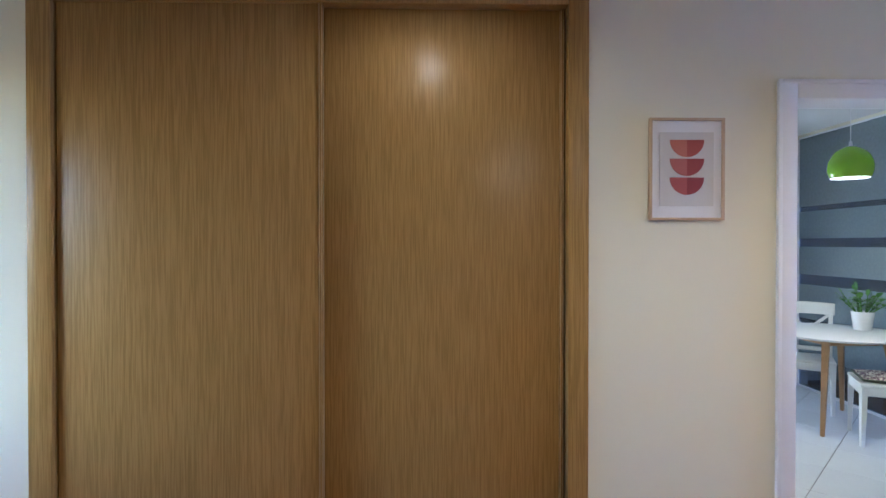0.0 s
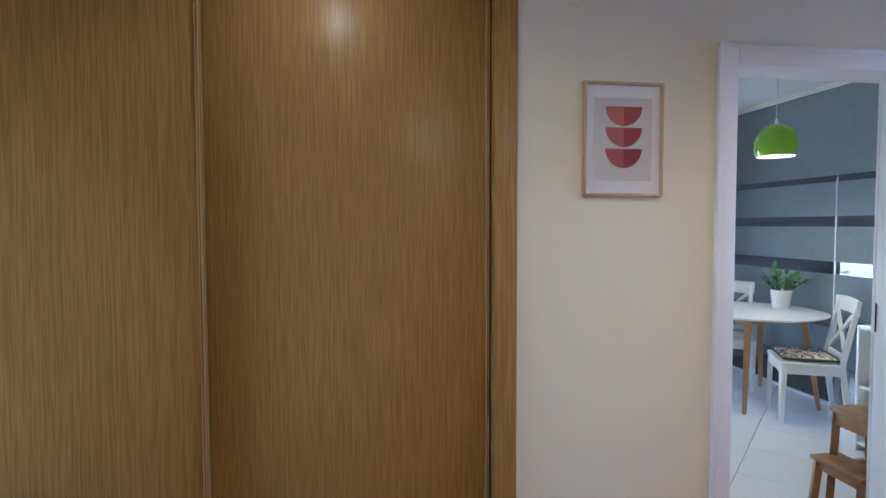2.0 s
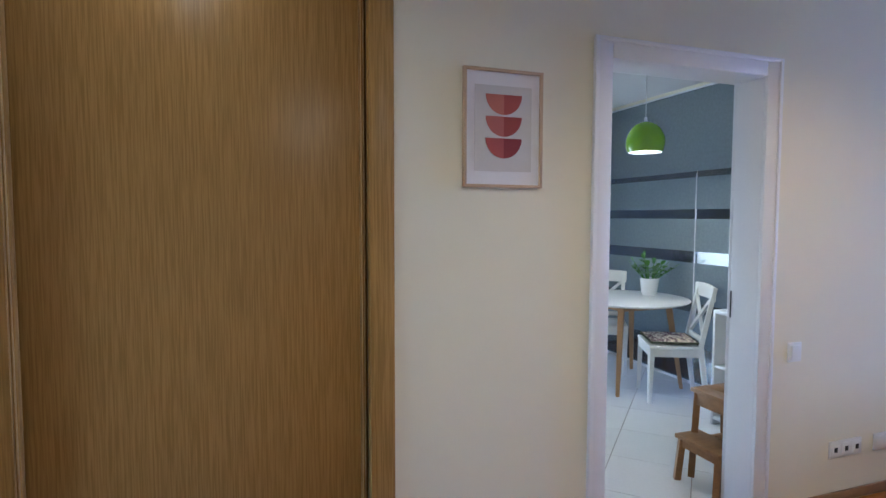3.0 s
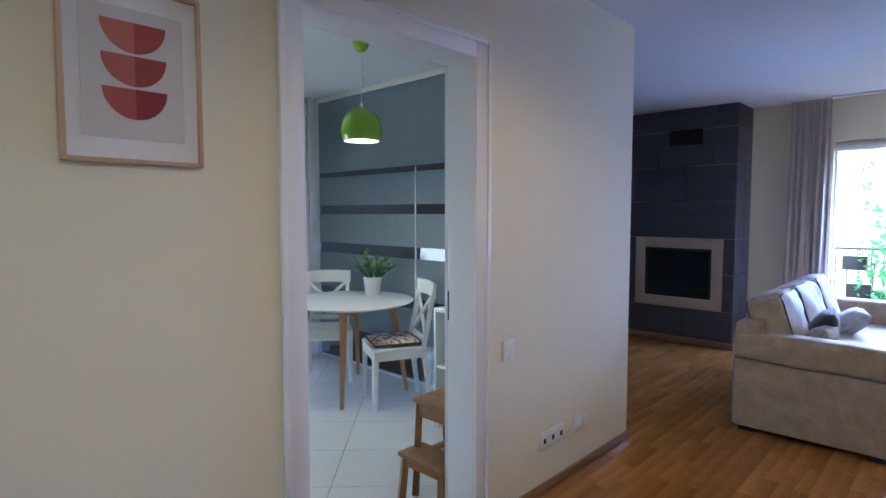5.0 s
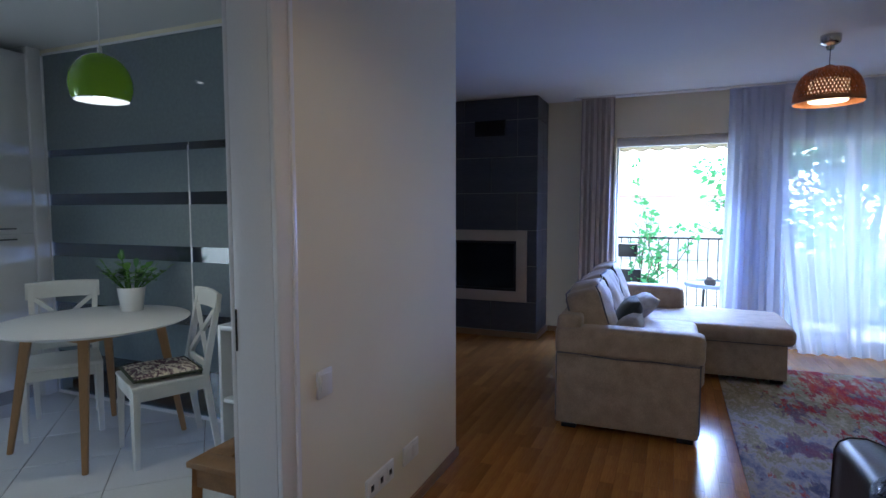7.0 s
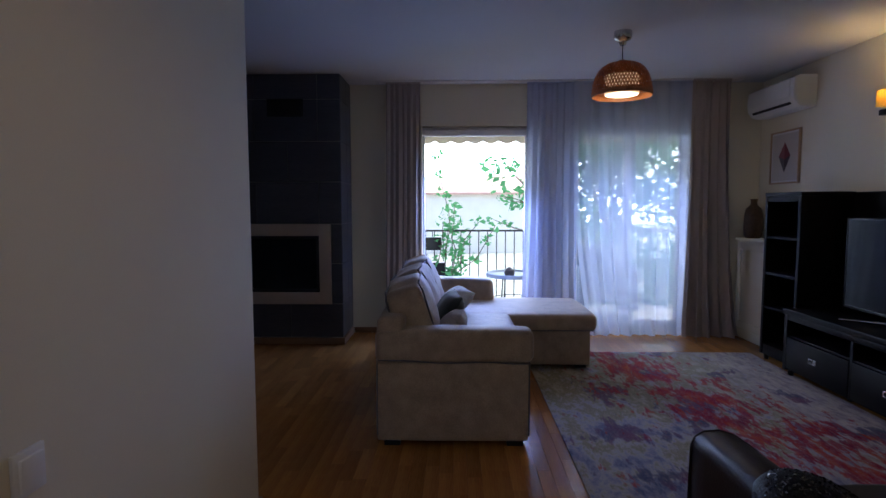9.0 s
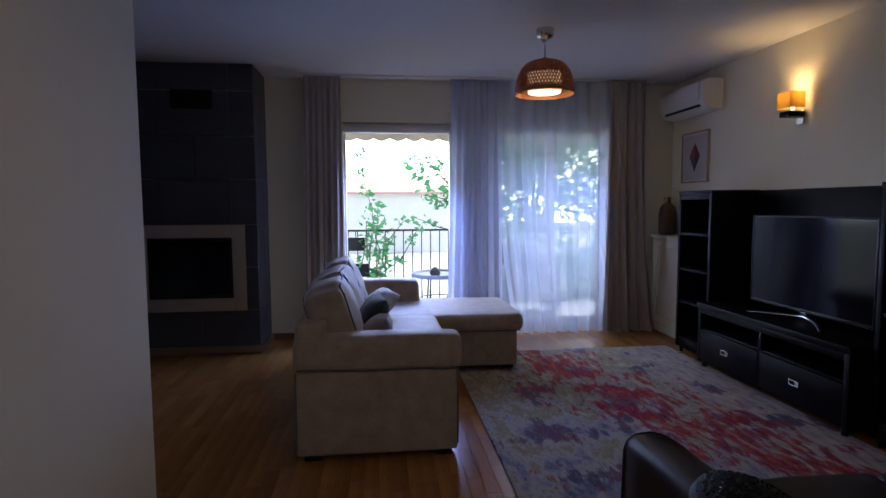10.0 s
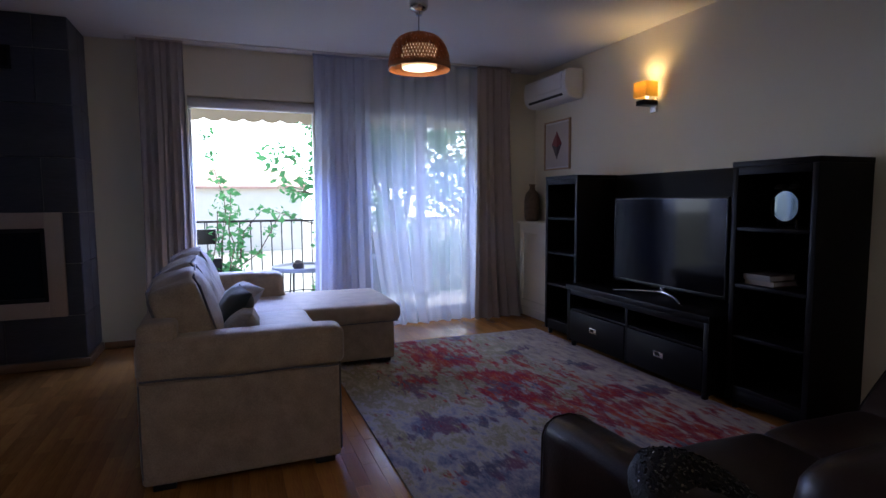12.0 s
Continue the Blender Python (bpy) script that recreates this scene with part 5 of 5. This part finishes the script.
tagged(new("lawn", mesh_of("lawn", box(9.6, 900, -800, 800, -3.4, -3.2), GRASS)), "pale sunlit yard below the balcony", kind="structure")
structure("pavement_balcony", box(XW + 0.3, 9.35, -2.2, 4.0, -0.2, -0.02), STONE, "pale tiled balcony floor")
structure("wall_outside", box(XW + 0.301, XW + 0.45, OPEN1[1] + 0.1, 4.0, -0.2, 3.2, bm=box(XW + 0.301, XW + 0.45, -2.2, OPEN2[0] - 0.1, -0.2, 3.2)), RENDERW, "pale rendered outside wall")

rail = thing("balcony_railing", "dark iron balcony railing with thin upright bars", "railing")
part("handrail", box(9.20, 9.24, -2.2, 4.0, 0.985, 1.01, 0.004), IRON, rail)
part("bottom_rail", box(9.21, 9.23, -2.2, 4.0, 0.08, 0.10, 0.003), IRON, rail)
for k in range(52):
    y = -2.14 + 0.118 * k
    part("baluster", bar((9.22, y, -0.02), (9.22, y, 0.985), 0.007, sides=8), IRON, rail)

aw = thing("awning", "rolled-out cream awning with a scalloped valance over the balcony", "awning")
b = bmesh.new()
n = 60
rows = []
for v in (0.0, 1.0):
    rows.append([b.verts.new((8.9 - 0.85 * v, -1.6 + 5.2 * i / n, 2.30 + 0.33 * v)) for i in range(n + 1)])
for i in range(n):
    b.faces.new((rows[0][i], rows[0][i + 1], rows[1][i + 1], rows[1][i]))
part("canopy", b, CANVAS, aw)
b = bmesh.new()
n = 156
up = [b.verts.new((8.9, -1.6 + 5.2 * i / n, 2.30)) for i in range(n + 1)]
dn = [b.verts.new((8.905, -1.6 + 5.2 * i / n, 2.135 - 0.035 * abs(math.sin(math.pi * i / 6)))) for i in range(n + 1)]
for i in range(n):
    b.faces.new((dn[i], dn[i + 1], up[i + 1], up[i]))
part("valance", b, CANVAS, aw)
part("front_bar", bar((8.89, -1.6, 2.30), (8.89, 3.6, 2.30), 0.02), TRIM, aw)

bt = thing("balcony_table", "low round pale metal table on the balcony", "table", pose(8.72, 1.22, -0.02))
part("tabletop", lathe([(0, 0.47), (0.33, 0.47), (0.345, 0.475), (0.345, 0.515), (0.335, 0.52), (0.33, 0.49), (0, 0.488)], 44), WICKER, bt)
for k in range(3):
    a = math.tau * k / 3 + 0.5
    part("leg", bar((0.28 * math.cos(a), 0.28 * math.sin(a), 0), (0.24 * math.cos(a), 0.24 * math.sin(a), 0.47), 0.009), IRON, bt)
ring = bmesh.new()
for k in range(24):
    a, c = math.tau * k / 24, math.tau * (k + 1) / 24
    bar((0.26 * math.cos(a), 0.26 * math.sin(a), 0.2), (0.26 * math.cos(c), 0.26 * math.sin(c), 0.2), 0.006, sides=6, bm=ring)
part("brace_ring", ring, IRON, bt)
ot = thing("table_ornament", "small dark lumpy ornament on the balcony table", "ornament", pose(8.66, 1.28, 0.468))
b = lathe([(0, 0), (0.05, 0.0), (0.062, 0.03), (0.05, 0.07), (0.025, 0.10), (0, 0.105)], 18)
for v in b.verts:
    v.co += 0.018 * Vector((noise.noise(v.co * 22), noise.noise(v.co * 22 + Vector((5, 0, 0))), 0.2 * noise.noise(v.co * 18)))
part("body", b, material("dark_brown_ornament", (0.06, 0.045, 0.04), 0.6), ot)

ch = thing("outdoor_armchair", "cloth-covered outdoor armchair standing on the balcony", "chair", pose(8.62, 0.16, -0.02, 0, 0, 95))
for nm, b in (("seat", soft_box(-0.27, 0.27, -0.25, 0.27, 0.22, 0.42, 0.05, seed=40)), ("backrest", soft_box(-0.29, 0.29, -0.34, -0.22, 0.15, 0.86, 0.07, seed=41)), ("armrest", soft_box(-0.36, -0.27, -0.3, 0.26, 0.1, 0.62, 0.04, seed=42)), ("armrest", soft_box(0.27, 0.36, -0.3, 0.26, 0.1, 0.62, 0.04, seed=43))):
    part(nm, b, WICKER, ch)
for sx in (-0.3, 0.3):
    for sy in (-0.27, 0.2):
        part("leg", bar((sx, sy, 0), (sx, sy, 0.16), 0.018), IRON, ch)

for k, (y, z) in enumerate(((2.25, 0.75), (2.20, 0.42))):
    px = thing("planter_box", "dark plastic planter box hung on the railing", "planter", pose(9.10, y, z), "planters on the railing")
    b = box(-0.09, 0.09, -0.12, 0.12, 0, 0.17, 0.006)
    for v in b.verts:
        if v.co.z < 0.08:
            v.co.x *= 0.8
    part("box", b, BLACK, px)
    part("bracket", bar((0.08, 0, 0.15), (0.12, 0, 0.24), 0.006), IRON, px)


def leaf_cloud(b, c, r, count, size, rng, squash=0.8):
    for k in range(count):
        d = Vector((rng.gauss(0, 1), rng.gauss(0, 1), rng.gauss(0, 1) * squash)).normalized() * r * (0.35 + 0.65 * rng.random() ** 0.5)
        q = Euler((rng.gauss(0, 0.8), rng.gauss(0, 0.8), rng.random() * math.tau)).to_quaternion()
        s = size * (0.6 + 0.8 * rng.random())
        vs = [b.verts.new(Vector(c) + d + q @ Vector(p)) for p in ((0, -0.5 * s, 0), (0.32 * s, 0, 0.06 * s), (0, 0.6 * s, 0), (-0.32 * s, 0, 0.06 * s))]
        b.faces.new((vs[0], vs[1], vs[2])), b.faces.new((vs[0], vs[2], vs[3]))


rng = random.Random(21)
cp = thing("climbing_plant", "tall leafy climbing plant growing along the balcony railing", "plant", pose(9.05, 2.10, -0.02))
part("pot", lathe([(0, 0), (0.12, 0), (0.15, 0.26), (0.155, 0.28), (0.14, 0.28), (0, 0.26)], 30), BLACK, cp)
b, lv = bmesh.new(), bmesh.new()
for k in range(7):
    p = Vector((0, 0, 0.26))
    d = Vector((0.05 * rng.gauss(0, 1), rng.uniform(-0.16, 0.06), 0.22))
    if k == 0:
        d = Vector((0.0, 0.02, 0.25))
    for j in range(7 if k == 0 else rng.randint(3, 5)):
        q = p + d + Vector((rng.gauss(0, 0.03), rng.gauss(0, 0.05), rng.gauss(0, 0.03)))
        bar(p, q, 0.008 - 0.0008 * j, 0.007 - 0.0008 * j, sides=6, bm=b)
        leaf_cloud(lv, q, 0.10, 11, 0.075, rng)
        p = q
part("woody_vine", b, BARK, cp)
part("leaves", lv, FOLI, cp)


def tree(x, y, h, crown_r, seed, label, leaves=2600):
    rng = random.Random(seed)
    t = thing("tree", label, "tree", pose(x, y, -3.2))
    b, lv = bmesh.new(), bmesh.new()
    bar((0, 0, 0), (0.1, 0.1, h * 0.45), 0.22, 0.15, bm=b)
    tips = []
    for k in range(9):
        a, up = math.tau * k / 9 + rng.random(), 0.4 + 0.6 * rng.random()
        p = Vector((0.1, 0.1, h * (0.35 + 0.1 * rng.random())))
        for j in range(4):
            q = p + Vector((math.cos(a) * crown_r * 0.26, math.sin(a) * crown_r * 0.26, h * 0.14 * up)) + Vector((rng.gauss(0, 0.2), rng.gauss(0, 0.2), rng.gauss(0, 0.15)))
            bar(p, q, 0.11 / (j + 1), 0.11 / (j + 2), sides=7, bm=b)
            if j > 0:
                tips.append(q)
            p = q
    part("trunk", b, BARK, t)
    for k in range(leaves // 40):
        c = rng.choice(tips) + Vector((rng.gauss(0, 0.5), rng.gauss(0, 0.5), rng.gauss(0, 0.4)))
        leaf_cloud(lv, c, 0.55, 40, 0.22, rng)
    part("crown", lv, FOLI, t)
    return t


tree(17.5, -2.5, 8.5, 1.5, 5, "leafy green garden tree beyond the balcony", 3200)
tree(19.0, -6.0, 9.0, 3.5, 12, "tall leafy garden tree in the distance", 3000)
hd = thing("hedge", "dense green garden hedge beyond the balcony", "hedge", pose(13.0, -3.4, -3.2))
lv = bmesh.new()
rng = random.Random(77)
for k in range(210):
    leaf_cloud(lv, (rng.gauss(0, 0.45), rng.uniform(-4.2, 3.6), rng.uniform(1.2, 4.1 + 0.5 * noise.noise((k * 0.7, 0, 0)))), 0.5, 34, 0.17, rng)
part("foliage", lv, FOLI, hd)
b = bmesh.new()
for k in range(14):
    bar((0, -4.0 + 0.58 * k, 0), (0.1, -3.95 + 0.58 * k, 2.6), 0.05, 0.03, sides=7, bm=b)
part("undergrowth", b, BARK, hd)
tb = thing("bare_branch_tree", "thin tree reaching over with sparse leafy branches", "tree", pose(13.0, -0.35, -3.2))
b, lv = bmesh.new(), bmesh.new()
rng = random.Random(33)
bar((0, 0, 0), (-0.1, 0.1, 4.3), 0.10, 0.05, bm=b)
for k in range(6):
    p = Vector((-0.1, 0.1, 3.7 + 0.28 * k))
    for j in range(6):
        q = p + Vector((rng.gauss(-0.02, 0.08), 0.22 + rng.gauss(0, 0.04), 0.13 * (1 if k % 2 else 0.55) + rng.gauss(0, 0.04)))
        bar(p, q, 0.026 - 0.0035 * j, 0.023 - 0.0035 * j, sides=6, bm=b)
        leaf_cloud(lv, q, 0.16, 7, 0.09, rng)
        p = q
part("trunk", b, BARK, tb)
part("crown", lv, FOLI, tb)

hs = thing("neighbour_house", "pale rendered house with a red tiled roof in the distance", "house", pose(55, 2.5, -3.2))
part("wall", box(0, 9, -7, 9, 0, 5.6), RENDERW, hs)
b = slab([(-0.5, -7.5), (9.5, -7.5), (9.5, 9.5), (-0.5, 9.5)], 5.6, 5.8)
part("roof", joined(b, spun(loft([[(-0.4, y, 5.8), (9.4, y, 5.8), (4.5, y, 7.6)] for y in (-7.4, 9.4)]), Matrix.Identity(4))), ROOF, hs)

bd = structure("backdrop_sky", box(140, 141, -220, 220, -6, 120), material("hazy_bright_sky", (0.8, 0.85, 0.9), 1.0, bump=0.0, vary=0.02, emit=(0.86, 0.94, 1.0), strength=1.9), "bright hazy sky")

# ---- floors: single pieces, last in the file ----
structure("ground", box(-3, 7.9, -1.3, 7.0, -0.12, -0.006), GROUT, "screed under the floors")


def piece_mesh(name, lx, ly, h, mat, c=0.0012):
    """One floor piece: a flat top with chamfered edges, centred on its top face."""
    b = bmesh.new()
    top = [b.verts.new((sx * (lx / 2 - c), sy * (ly / 2 - c), 0)) for sx, sy in ((-1, -1), (1, -1), (1, 1), (-1, 1))]
    mid = [b.verts.new((sx * lx / 2, sy * ly / 2, -c)) for sx, sy in ((-1, -1), (1, -1), (1, 1), (-1, 1))]
    low = [b.verts.new((sx * lx / 2, sy * ly / 2, -h)) for sx, sy in ((-1, -1), (1, -1), (1, 1), (-1, 1))]
    b.faces.new(top)
    for i in range(4):
        j = (i + 1) % 4
        b.faces.new((mid[i], mid[j], top[j], top[i])), b.faces.new((low[i], low[j], mid[j], mid[i]))
    return mesh_of(name, b, mat, smooth=False)


floor = tagged(new("floor"), "glossy strip parquet of warm brown oak", kind="structure")
SW, SL = 0.070, 0.33
strip = piece_mesh("strip", SL - 0.0004, SW - 0.0004, 0.02, PARQUET, 0.0005)
rest_v, rest_f = [], []
rng = random.Random(4)
y = YS
count = 0
while y < LIVN:
    x = X0 - rng.random() * SL
    while x < XW + 0.3:
        cx, cy = x + SL / 2, y + SW / 2
        x += SL
        left = cx - SL / 2
        if cy > WALL:
            left = max(left, 4.19)
        if left > cx + SL / 2 - 0.02:
            continue
        cut = cx + SL / 2 - left
        near = cut > SL - 0.001 and 3.6 < cx < 5.8 and 1.15 < cy < 3.0 and count < 298
        if near:
            s = new("strip", strip)
            s.parent, s.location = floor, (cx, cy, 0.0005 * (rng.random() - 0.5))
            count += 1
        else:
            k, z = len(rest_v), 0.0005 * (rng.random() - 0.5)
            rest_v += [((left + 0.0006 if sx < 0 else left + cut - 0.0006), cy + sy * (SW / 2 - 0.0006), z) for sx, sy in ((-1, -1), (1, -1), (1, 1), (-1, 1))]
            rest_v += [((left if sx < 0 else left + cut), cy + sy * SW / 2, z - 0.003) for sx, sy in ((-1, -1), (1, -1), (1, 1), (-1, 1))]
            rest_f += [(k, k + 1, k + 2, k + 3)] + [(k + 4 + i, k + 4 + (i + 1) % 4, k + (i + 1) % 4, k + i) for i in range(4)]
    y += SW
me = bpy.data.meshes.new("parquet_rest")
me.from_pydata(rest_v, [], rest_f)
me.materials.append(PARQUET)
rest = tagged(new("parquet_rest", me), "the rest of the oak strip parquet", kind="stuff")
rest.parent = floor

kfloor = tagged(new("floor_kitchen"), "white square tiles laid diagonally with brown grout", kind="structure")
TS, R2 = 0.45, math.sqrt(0.5)
tile = piece_mesh("tile", TS - 0.004, TS - 0.004, 0.012, TILE, 0.0015)
for i in range(-8, 9):
    for j in range(-8, 12):
        u, v = 4.82 + TS * (i + 0.5), -0.77 + TS * (j + 0.5)
        cx, cy = (u + v) * R2, (u - v) * R2
        if 0.75 < cx < 4.46 and 2.62 < cy < 7.1:
            if cy < 3.28 or cx > 3.81 or cx < 1.3 or cy > 6.6:
                b = bmesh.new()
                b.from_mesh(tile)
                spun(b, pose(cx, cy, 0, 0, 0, 45))
                for co, no in (((0, 2.955, 0), (0, -1, 0)), ((4.135, 0, 0), (1, 0, 0)), ((1.1, 0, 0), (-1, 0, 0)), ((0, 6.75, 0), (0, 1, 0))):
                    bmesh.ops.bisect_plane(b, geom=b.verts[:] + b.edges[:] + b.faces[:], plane_co=co, plane_no=no, clear_outer=True)
                if b.faces:
                    part("tile", b, TILE, kfloor)
                else:
                    b.free()
            else:
                t = new("tile", tile)
                t.parent, t.matrix_local = kfloor, pose(cx, cy, 0, 0, 0, 45)
